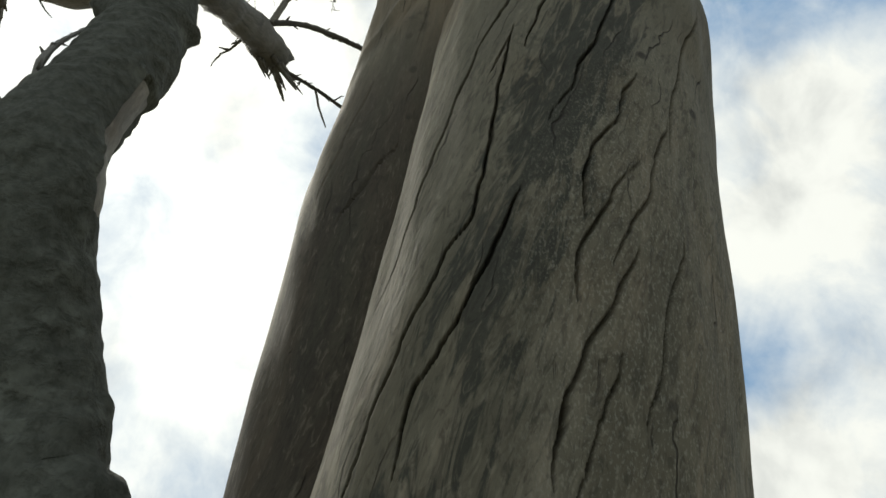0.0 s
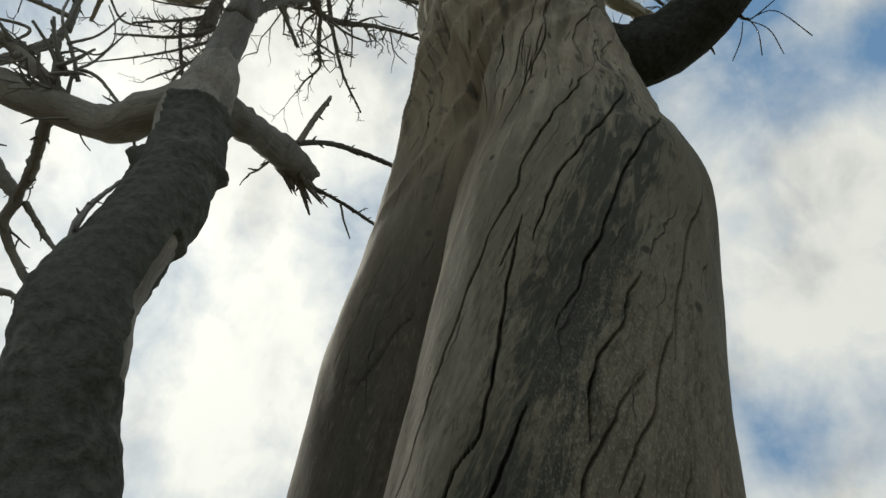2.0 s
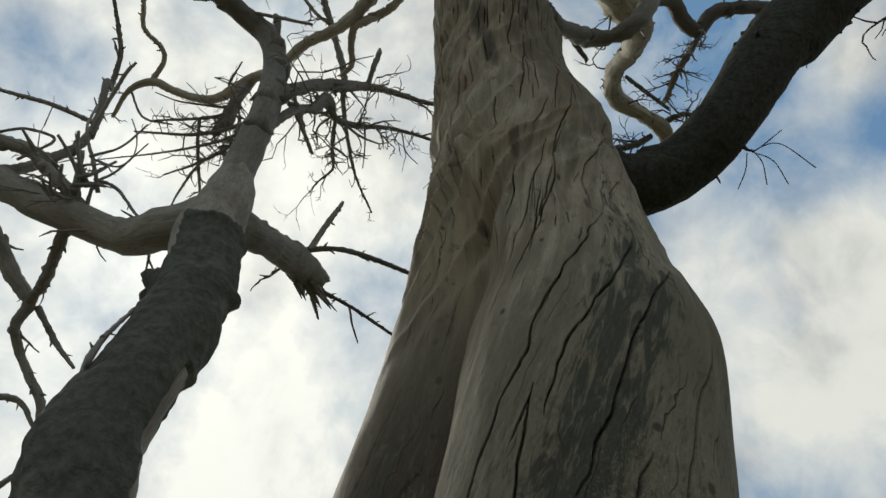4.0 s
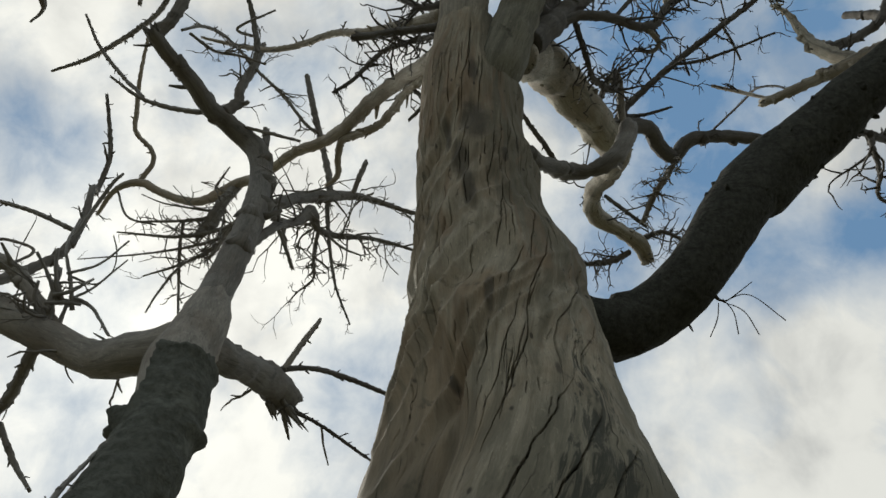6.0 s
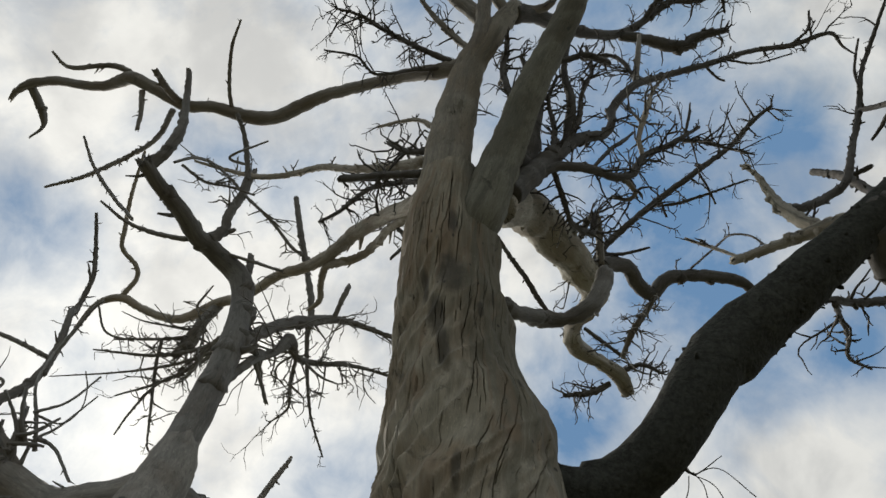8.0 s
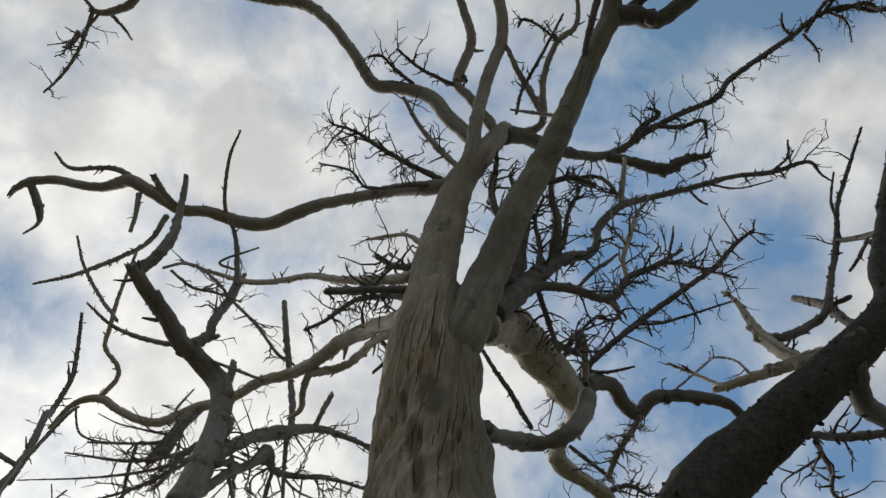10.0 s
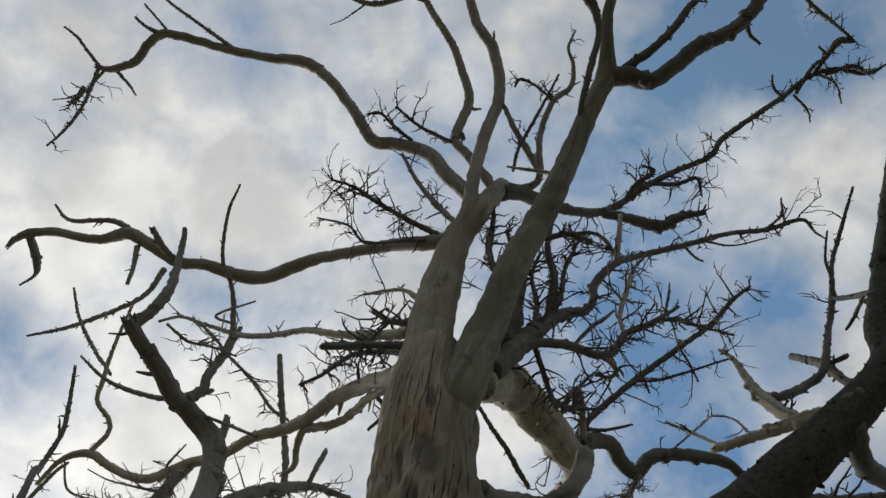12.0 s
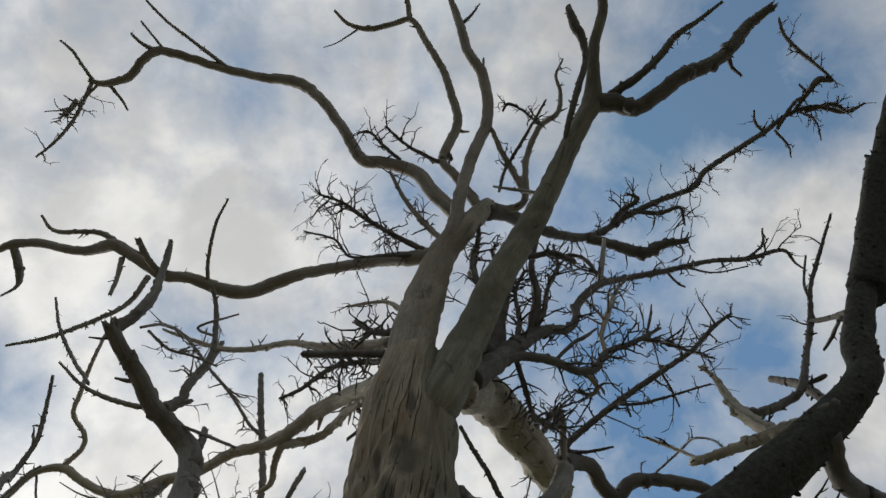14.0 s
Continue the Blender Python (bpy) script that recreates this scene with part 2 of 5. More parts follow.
        colour = g.mix(g.math("MULTIPLY", g.ramp(fibre, 0.55, 0.69), g.math("MULTIPLY", coarse, 0.24)), colour, (0.30, 0.27, 0.20))
        relief = bump(g, g.math("MULTIPLY", fibre, coarse), 0.007, 0.8, relief)
        holes = g.node("ShaderNodeTexVoronoi", feature="F1")
        g.put(holes.inputs["Vector"], g.join(g.math("MULTIPLY", u, 0.45), g.math("MULTIPLY", v, 0.6), 0.0))
        holes.inputs["Scale"].default_value = 11.0
        pit = g.math("MULTIPLY", g.ramp(holes.outputs["Distance"], 0.15, 0.07), g.ramp(g.noise(g.place, 2.3, 2.0), 0.47, 0.56))
        colour = g.mix(g.math("MULTIPLY", pit, 0.85), colour, (0.03, 0.026, 0.02))
        ragged = g.math("MULTIPLY", g.math("SUBTRACT", blotch, 0.5), 2.2)
        for at_u, at_v, wide_u, tall_v in ((4.38, 5.50, 0.13, 0.20), (4.47, 5.15, 0.09, 0.22), (4.66, 5.92, 0.24, 0.20), (4.15, 5.86, 0.08, 0.16), (4.57, 4.08, 0.05, 0.12), (5.43, 5.79, 0.03, 0.09),
                                          (5.44, 4.96, 0.07, 0.04), (5.14, 5.62, 0.06, 0.06), (4.75, 6.45, 0.10, 0.14), (5.30, 6.60, 0.09, 0.07), (3.93, 4.67, 0.03, 0.08), (4.00, 3.61, 0.05, 0.06), (5.10, 3.53, 0.03, 0.04)):
            away = g.math("ADD", g.math("POWER", g.math("DIVIDE", g.math("SUBTRACT", u, at_u), wide_u), 2.0), g.math("POWER", g.math("DIVIDE", g.math("SUBTRACT", v, at_v), tall_v), 2.0))
            knot = g.ramp(g.math("ADD", away, ragged), 1.7, 0.2)
            colour = g.mix(g.math("MULTIPLY", knot, 0.78), colour, (0.048, 0.043, 0.032))
        slow = g.noise(g.join(g.math("MULTIPLY", u, 0.45), g.math("MULTIPLY", v, 0.40), 0.0), 3.0, 2.0, 0.5)
        quick = g.noise(g.join(g.math("MULTIPLY", u, 0.45), g.math("MULTIPLY", v, 0.30), 4.0), 14.0, 3.0, 0.55)
        more = g.math("ADD", g.math("MULTIPLY", along, cracks), g.math("ADD", g.math("MULTIPLY", slow, 5.0), g.math("MULTIPLY", quick, 2.2)))
        short = g.noise(g.join(g.math("MULTIPLY", g.math("FLOOR", more), 5.3), g.math("MULTIPLY", v, 3.2), 3.0), 1.0, 2.0, 0.5)
        slit = g.math("SUBTRACT", 1.0, g.ramp(g.math("ABSOLUTE", g.math("SUBTRACT", g.math("FRACT", more), 0.5)), 0.01, 0.05))
        slit = g.math("MULTIPLY", slit, g.ramp(short, 0.55, 0.68))
        colour = g.mix(g.math("MULTIPLY", slit, 0.7), colour, (0.030, 0.024, 0.018))
        relief = bump(g, g.math("SUBTRACT", 0.0, slit), 0.012, 1.0, relief)
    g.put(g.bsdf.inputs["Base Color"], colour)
    g.put(g.bsdf.inputs["Normal"], relief)
    g.bsdf.inputs["Roughness"].default_value = 0.82
    g.bsdf.inputs["Specular IOR Level"].default_value = 0.25
    return m


def barky(name, ground, high, lichen, much):
    m, g = material(name)
    u, v, grain = round_wood(g, 0.2)
    rough = g.noise(g.vec("MULTIPLY", g.place, (1, 1, 0.8)), 34.0, 6.0, 0.65, 0.15)
    flakes = g.noise(g.vec("MULTIPLY", g.place, (1, 1, 1.15)), 13.0, 5.0, 0.62, 0.25)
    wide = g.noise(g.place, 4.0, 4.0, 0.6, 0.4)
    colour = g.mix(g.ramp(rough, 0.32, 0.70), ground, high)
    colour = g.mix(g.math("MULTIPLY", g.ramp(wide, 0.48, 0.66), g.math("MULTIPLY", g.ramp(flakes, 0.45, 0.6), much)), colour, lichen)
    colour = g.mix(g.math("MULTIPLY", g.ramp(flakes, 0.44, 0.34), 0.30), colour, tuple(0.65 * c for c in ground))
    height = g.math("ADD", g.math("MULTIPLY", rough, 0.5), g.math("MULTIPLY", g.ramp(flakes, 0.3, 0.6), 0.5))
    g.put(g.bsdf.inputs["Base Color"], colour)
    g.put(g.bsdf.inputs["Normal"], bump(g, height, 0.018, 0.8))
    g.bsdf.inputs["Roughness"].default_value = 0.92
    g.bsdf.inputs["Specular IOR Level"].default_value = 0.15
    return m


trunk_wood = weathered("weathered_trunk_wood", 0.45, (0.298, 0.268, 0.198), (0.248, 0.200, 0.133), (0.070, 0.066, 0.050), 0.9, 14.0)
bare_wood = weathered("bare_limb_wood", 0.12, (0.285, 0.268, 0.230), (0.220, 0.190, 0.150), (0.085, 0.080, 0.070), 0.7, 0)
smooth_wood = weathered("smooth_limb_wood", 0.16, (0.295, 0.274, 0.220), (0.225, 0.192, 0.142), (0.105, 0.100, 0.072), 0.85, 0)
pale_wood = weathered("pale_limb_wood", 0.10, (0.470, 0.435, 0.360), (0.360, 0.310, 0.240), (0.11, 0.10, 0.08), 0.6, 0)
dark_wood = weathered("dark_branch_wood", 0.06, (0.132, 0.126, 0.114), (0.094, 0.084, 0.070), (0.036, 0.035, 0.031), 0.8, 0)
# dark_wood lightened: glare over the left twigs painted in; also serves pale twigs
hazed_twig_wood = weathered("grey_hazed_twig_wood", 0.06, (0.275, 0.266, 0.240), (0.205, 0.186, 0.156), (0.070, 0.066, 0.058), 0.7, 0)
grey_wood = weathered("grey_limb_wood", 0.10, (0.275, 0.260, 0.222), (0.205, 0.180, 0.146), (0.075, 0.070, 0.060), 0.7, 0)
dull_wood = weathered("dull_limb_wood", 0.10, (0.195, 0.188, 0.165), (0.145, 0.130, 0.108), (0.055, 0.052, 0.046), 0.8, 0)
# stain tone darkened further in place of the leaning limb's shaded underside
stained_shaded_wood = weathered("stained_shaded_limb_wood", 0.14, (0.178, 0.172, 0.128), (0.105, 0.095, 0.066), (0.034, 0.035, 0.025), 1.0, 0)
pitted_wood = weathered("pitted_limb_wood", 0.16, (0.400, 0.378, 0.305), (0.300, 0.262, 0.200), (0.085, 0.080, 0.062), 0.95, 0, True)
dark_bark = barky("dark_bark", (0.029, 0.030, 0.024), (0.054, 0.055, 0.045), (0.080, 0.082, 0.066), 0.4)
grey_bark = barky("grey_bark", (0.062, 0.066, 0.054), (0.098, 0.103, 0.085), (0.170, 0.180, 0.152), 0.45)

m, g = material("dry_grass_ground")
turf = g.noise(g.place, 3.0, 8.0, 0.7)
patch = g.noise(g.place, 0.12, 4.0, 0.6)
tone = g.mix(g.ramp(patch, 0.4, 0.6), (0.085, 0.078, 0.042), (0.120, 0.098, 0.062))
g.put(g.bsdf.inputs["Base Color"], g.mix(g.ramp(turf, 0.35, 0.7), tone, (0.045, 0.050, 0.024)))
g.put(g.bsdf.inputs["Normal"], bump(g, turf, 0.05))
g.bsdf.inputs["Roughness"].default_value = 0.95
ground_grass = m


# ---- building tools ----
PATHS = {}


def finish(name, verts, faces, uvs, mat, parent, label="", smooth=True):
    """One mesh object under its parent; uvs hold the angle and the length at each vertex."""
    me = bpy.data.meshes.new(name)
    me.from_pydata(verts, [], faces)
    layer = me.uv_layers.new(name="UVMap")
    loops = np.empty(len(me.loops), dtype=np.int32)
    me.loops.foreach_get("vertex_index", loops)
    flat = np.asarray(uvs, dtype=np.float32)[loops]
    layer.data.foreach_set("uv", flat.ravel())
    me.polygons.foreach_set("use_smooth", [smooth] * len(me.polygons))
    me.materials.append(mat)
    ob = new(name, me)
    if parent is not None:
        ob.parent = parent
    if label:
        ob["label"] = label
    return ob


def spline(points, step):
    """Catmull-Rom through (x, y, z, r), resampled at about the step."""
    p = [np.array(q, dtype=float) for q in points]
    p = [2 * p[0] - p[1]] + p + [2 * p[-1] - p[-2]]
    out = []
    for a, b, c, d in zip(p, p[1:], p[2:], p[3:]):
        n = max(2, int(np.linalg.norm(c[:3] - b[:3]) / step))
        for k in range(n):
            s = k / n
            out.append(0.5 * (2 * b + (c - a) * s + (2 * a - 5 * b + 4 * c - d) * s * s + (3 * b - a - 3 * c + d) * s ** 3))
    out.append(p[-2])
    return out


def frames_along(path):
    """Tangent and two side vectors at each point, carried along without twist."""
    side, res = None, []
    for i, p in enumerate(path):
        t = Vector(path[min(i + 1, len(path) - 1)][:3] - path[max(i - 1, 0)][:3])
        t = t.normalized() if t.length > 1e-9 else Vector((0, 0, 1))
        if side is None:
            side = t.orthogonal().normalized()
        side = (side - t * side.dot(t)).normalized()
        res.append((t, side, t.cross(side)))
    return res


def sweep(path, sides, rough, seed, verts, faces, uvs, ragged=0.0, wobble=0.0):
    """A closed tube along the path, its skin uneven, its end broken off or pointed."""
    base, length, last = len(verts), 0.0, None
    rng = random.Random(seed)
    off = Vector((seed * 1.37 % 50, seed * 2.11 % 50, seed * 0.73 % 50))
    frames = frames_along(path)
    for i, (p, (t, a, b)) in enumerate(zip(path, frames)):
        c, r = Vector(p[:3]), max(p[3], 0.0012)
        if last is not None:
            length += (c - last).length
        last = c.copy()
        if wobble:
            w = noise.noise_vector(c * (0.35 / max(r, 0.02)) + off)
            c = c + (a * w.x + b * w.y) * r * wobble * min(1, i / 3)
        for k in range(sides):
            ang = 2 * math.pi * k / sides
            d = a * math.cos(ang) + b * math.sin(ang)
            q = c + d * r
            n1 = noise.noise(q * (0.55 / max(r, 0.012)) + off) + (0.6 * noise.noise(q * 31.0 + off) if r > 0.012 else 0.0)
            n2 = noise.noise(Vector((d.x, d.y, d.z)) * 1.6 + Vector((0, 0, length * 1.1)) + off)
            q = c + d * r * (1 + rough * (0.75 * n1 + 0.25 * n2))
            if i == len(path) - 1 and ragged:
                q += t * rng.uniform(-0.3, 1.0) * ragged * r
            verts.append(q)
            uvs.append((ang, length))
    n = len(path)
    for i in range(n - 1):
        for k in range(sides):
            k2 = (k + 1) % sides
            faces.append((base + i * sides + k, base + i * sides + k2, base + (i + 1) * sides + k2, base + (i + 1) * sides + k))
    for i, sign in ((0, -1), (n - 1, 1)):
        mid = len(verts)
        t = frames[i][0]
        verts.append(Vector(path[i][:3]) + t * sign * path[i][3] * (0.2 if i == 0 else 0.15))
        uvs.append((0, length))
        for k in range(sides):
            e, f = base + i * sides + k, base + i * sides + (k + 1) % sides
            faces.append((mid, f, e) if i == 0 else (mid, e, f))


SEEDS = iter(range(1, 100000))


def limb(parent, name, points, mat, label=""):
    """A limb or branch through (x, y, z, radius)."""
    big = max(q[3] for q in points)
    sides = 30 if big > 0.15 else 16 if big > 0.06 else 9 if big > 0.025 else 6
    path = spline(points, max(0.025, min(0.09, big * 0.45)))
    verts, faces, uvs = [], [], []
    seed = next(SEEDS)
    rough = 0.30 if mat is pitted_wood else 0.40 if mat is dull_wood else 0.16 if mat is dark_bark else 0.20 if mat is grey_bark else (0.42 if big < 0.05 else 0.22) if mat in (dark_wood, hazed_twig_wood) else 0.17 if big > 0.06 else 0.34
    sweep(path, sides, rough, seed, verts, faces, uvs, 0.2 if mat is smooth_wood else 0.5 if points[-1][3] > 0.05 else 1.6 if points[-1][3] > 0.012 else 0.0, 0.16 if big < 0.16 else 0.05)
    if big > 0.008:
        knots(path, big, seed, verts, faces, uvs, mat in (dark_bark, grey_bark), mat in (dark_wood, hazed_twig_wood), mat is pitted_wood)
    ob = finish(name, verts, faces, uvs, mat, parent, label)
    PATHS[ob.name] = path
    return ob


def knots(path, big, seed, verts, faces, uvs, flaky, spiky=False, lumpy=False):
    """Short broken spurs, swellings and lifted bark along a branch."""
    rng = random.Random(seed * 7 + 3)
    frames = frames_along(path)
    length = sum(np.linalg.norm(b[:3] - a[:3]) for a, b in zip(path, path[1:]))
    for _ in range(int(length * ((70 if big > 0.15 else 16) if flaky else 8 if spiky else 7 if lumpy else 5.5 if big < 0.06 else 1.5 if big < 0.09 else 0.0))):
        i = rng.randrange(len(path) // 8, len(path))
        t, a, b = frames[i]
        r = path[i][3]
        ang = rng.uniform(0, 2 * math.pi)
        d = (a * math.cos(ang) + b * math.sin(ang) + t * rng.uniform(0.0, 0.9)).normalized()
        c = Vector(path[i][:3])
        if lumpy:
            thick, long = rng.uniform(0.015, 0.04), rng.uniform(0.003, 0.03)
        elif flaky:
            thick, long = rng.uniform(0.006, 0.022), rng.uniform(0.002, 0.022)
        elif rng.random() < (0.35 if spiky else 0.6):
            thick, long = r * rng.uniform(0.55, 0.8), r * 0.25
        else:
            thick, long = r * rng.uniform(0.18, 0.42), min(0.14, r * rng.uniform(0.8, 2.8))
            if spiky:
                thick, long = min(0.012, thick), min(0.035, long) * (1 if r < 0.05 else 0.3)
        pts = [np.array((*(c + d * r * 0.5), thick * 1.6)), np.array((*(c + d * (r + long * 0.3)), thick)),
               np.array((*(c + d * (r + long) + t * long * 0.3), thick * 0.5))]
        sweep(pts, 5, 0.3, rng.randrange(10000), verts, faces, uvs, 0.8)


def grow(rng, c, d, length, r, depth, out):
    """One stiff, kinked twig with its side twigs, as a list of paths."""
    n = rng.randint(3, 5)
    pts = [np.array((*c, r))]
    for k in range(n):
        d = (d + Vector((rng.gauss(0, 0.25), rng.gauss(0, 0.25), rng.gauss(0, 0.25)))).normalized()
        c = c + d * (length / n) * rng.uniform(0.6, 1.4)
        pts.append(np.array((*c, r * (1 - 0.6 * (k + 1) / n))))
        if depth and rng.random() < 0.6:
            e = (d + Vector((rng.gauss(0, 0.75), rng.gauss(0, 0.75), rng.gauss(0, 0.75)))).normalized()
            grow(rng, c.copy(), e, length * rng.uniform(0.25, 0.6), r * 0.62, depth - 1, out)
    out.append(pts)


def twigs(parent, along, count, length, seed, droop=0.0, mat=None):
    """Many fine dead twigs that spring from one branch."""
    rng = random.Random(seed)
    path = PATHS[along.name]
    frames = frames_along(path)
    paths = []
    for _ in range(count):
        i = min(len(path) - 1, int(len(path) * rng.uniform(0.12, 1.0)))
        t, a, b = frames[i]
        ang = rng.uniform(0, 2 * math.pi)
        d = (a * math.cos(ang) + b * math.sin(ang) + t * rng.uniform(-0.1, 1.2) - Vector((0, 0, droop))).normalized()
        r = min(path[i][3] * 0.6, rng.uniform(0.008, 0.018))
        grow(rng, Vector(path[i][:3]), d, length * rng.choice((0.2, 0.35, 0.5, 0.7, 1.0)), r, 2 if length > 0.4 else 1, paths)
    verts, faces, uvs = [], [], []
    for k, p in enumerate(paths):
        sweep(p, 4, 0.2, seed * 100 + k, verts, faces, uvs)
    ob = finish("twig_spray", verts, faces, uvs, mat or dark_wood, parent, "tangle of fine dead twigs")
    ob["kind"] = "stuff"
    return ob


def thing(name, at, label, category, group=""):
    ob = new(name)
    ob.location = at
    ob.empty_display_size = 0.2
    tagged(ob, label, category, group)
    return ob


# ---- ground ----
verts, faces, uvs = [(0, 0, 0)], [], [(0, 0)]
rings, spokes = [1.5 * 1.28 ** k for k in range(32)], 72
for r in rings:
    for k in range(spokes):
        a = 2 * math.pi * k / spokes
        x, y = r * math.cos(a), r * math.sin(a)
        verts.append((x, y, 0.05 * noise.noise(Vector((x, y, 0)) * 0.5) * min(1, r / 6) + min(r, 300) * 0.004 * noise.noise(Vector((x, y, 5)) * 0.02)))
        uvs.append((x, y))
for k in range(spokes):
    faces.append((0, 1 + k, 1 + (k + 1) % spokes))
for i in range(len(rings) - 1):
    for k in range(spokes):
        k2 = (k + 1) % spokes
        faces.append((1 + i * spokes + k, 1 + (i + 1) * spokes + k, 1 + (i + 1) * spokes + k2, 1 + i * spokes + k2))
ground = finish("ground", verts, faces, uvs, ground_grass, None)
tagged(ground, "dry grassy open ground under the dead trees", "ground", "", "structure")

# ---- the bleached dead tree ----
dead_tree = thing("dead_tree", (0, 0, 0), "tall leafless dead tree with bleached cracked trunk", "tree", "dead trees")

# two lobes of the trunk: height, centre x, centre y, radius
FRONT = [(-0.15, 0.140, 1.74, 0.600), (0.6, 0.097, 1.66, 0.521), (1.35, 0.160, 1.61, 0.454), (1.95, 0.272, 1.635, 0.425), (2.45, 0.364, 1.725, 0.436), (2.96, 0.446, 1.85, 0.448),
         (3.35, 0.450, 1.92, 0.380), (3.7, 0.381, 2.01, 0.381), (4.05, 0.329, 2.15, 0.460), (4.45, 0.307, 2.26, 0.477), (4.75, 0.275, 2.32, 0.475), (5.2, 0.205, 2.32, 0.410),
         (5.6, 0.163, 2.27, 0.366), (6, 0.131, 2.22, 0.354), (6.5, 0.090, 2.12, 0.352), (6.85, 0.066, 2.02, 0.319), (7.1, 0.060, 1.92, 0.250), (7.4, 0.020, 1.8, 0.150)]
REAR = [(-0.15, -0.360, 2.16, 0.470), (0.6, -0.318, 2.15, 0.408), (1.35, -0.268, 2.15, 0.376), (1.8, -0.210, 2.15, 0.375), (2.2, -0.149, 2.15, 0.374), (2.55, -0.100, 2.16, 0.375),
        (2.9, -0.023, 2.17, 0.373), (3.25, 0.052, 2.17, 0.368), (3.7, 0.137, 2.17, 0.384), (4.05, 0.187, 2.19, 0.413), (4.45, 0.250, 2.25, 0.445), (4.75, 0.258, 2.3, 0.453),
        (5.2, 0.201, 2.31, 0.400), (5.6, 0.171, 2.27, 0.364), (6, 0.131, 2.21, 0.344), (6.5, 0.090, 2.11, 0.340), (6.85, 0.066, 2.02, 0.304), (7.1, 0.060, 1.92, 0.240),
        (7.4, 0.020, 1.8, 0.140)]


def lobe(table, z):
    """Smooth centre and radius of a lobe at a height."""
    hs = [row[0] for row in table]
    j = max(1, min(len(hs) - 3, int(np.searchsorted(hs, z)) - 1))
    a, b, c, d = (np.array(table[k][1:]) for k in (j - 1, j, j + 1, j + 2))
    s = min(1.0, max(-0.5, (z - hs[j]) / (hs[j + 1] - hs[j])))
    return 0.5 * (2 * b + (c - a) * s + (2 * a - 5 * b + 4 * c - d) * s * s + (3 * b - a - 3 * c + d) * s ** 3)


def reach(cx, cy, px, py, r, dx, dy):
    """How far rays from (cx, cy) run to the far side of a circle."""
    ox, oy = px - cx, py - cy
    along = ox * dx + oy * dy
    inside = along * along - (ox * ox + oy * oy - r * r)
    return np.where(inside > 0, along + np.sqrt(np.maximum(inside, 0)), -1.0)


# long drying cracks: half width in metres, then angle round the trunk and height from the top down
LOW_CRACKS = [
    (0.0042, ((5.23, 3.53), (5.00, 3.27), (4.83, 3.05), (4.70, 2.83), (4.69, 2.68), (4.59, 2.48), (4.50, 2.20), (4.44, 1.97), (4.40, 1.83), (4.28, 1.72))),
    (0.0044, ((4.75, 2.54), (4.73, 2.30), (4.74, 1.95), (4.73, 1.85), (4.66, 1.77), (4.58, 1.61), (4.49, 1.42), (4.42, 1.20))),
    (0.0036, ((4.86, 1.90), (4.81, 1.75), (4.74, 1.61), (4.70, 1.54), (4.64, 1.47), (4.62, 1.30))),
    (0.0040, ((5.30, 3.30), (5.08, 2.97), (4.98, 2.85), (4.87, 2.66), (4.81, 2.40))),
    (0.0044, ((5.44, 3.12), (5.25, 2.87), (5.15, 2.66), (5.08, 2.42), (5.00, 2.26), (4.93, 2.09))),
    (0.0036, ((5.21, 2.29), (5.16, 2.16), (5.07, 1.99), (5.04, 1.92), (5.06, 1.80))),
]
FINE_CRACKS = [
    (0.0036, ((5.22, 2.00), (5.12, 1.88), (5.09, 1.81), (5.04, 1.73), (5.05, 1.62))),
    (0.0036, ((5.34, 2.16), (5.27, 2.00), (5.25, 1.91), (5.18, 1.80), (5.13, 1.70))),
    (0.0042, ((5.20, 1.75), (5.15, 1.63), (5.08, 1.52), (5.03, 1.40), (5.00, 1.28))),
    (0.0034, ((5.36, 1.80), (5.30, 1.65), (5.27, 1.50), (5.22, 1.38))),
    (0.0030, ((4.75, 2.50), (4.69, 2.34))),
    (0.0032, ((5.16, 1.51), (5.10, 1.38), (5.06, 1.26))),
    (0.0032, ((5.57, 2.78), (5.44, 2.44), (5.35, 2.18), (5.33, 2.02))),
    (0.0048, ((5.29, 4.80), (4.98, 4.10), (4.90, 3.75), (4.73, 3.50), (4.56, 3.28))),
    (0.0040, ((5.45, 4.19), (5.21, 3.84), (5.12, 3.55))),
    (0.0042, ((4.53, 3.93), (4.50, 3.70), (4.36, 3.50))),
    (0.0034, ((3.99, 4.28), (3.89, 4.04), (3.87, 3.88))),
    (0.0040, ((3.40, 2.84), (3.28, 2.56), (3.17, 2.35))),
    (0.0034, ((3.58, 2.52), (3.42, 2.36), (3.30, 2.20))),
]


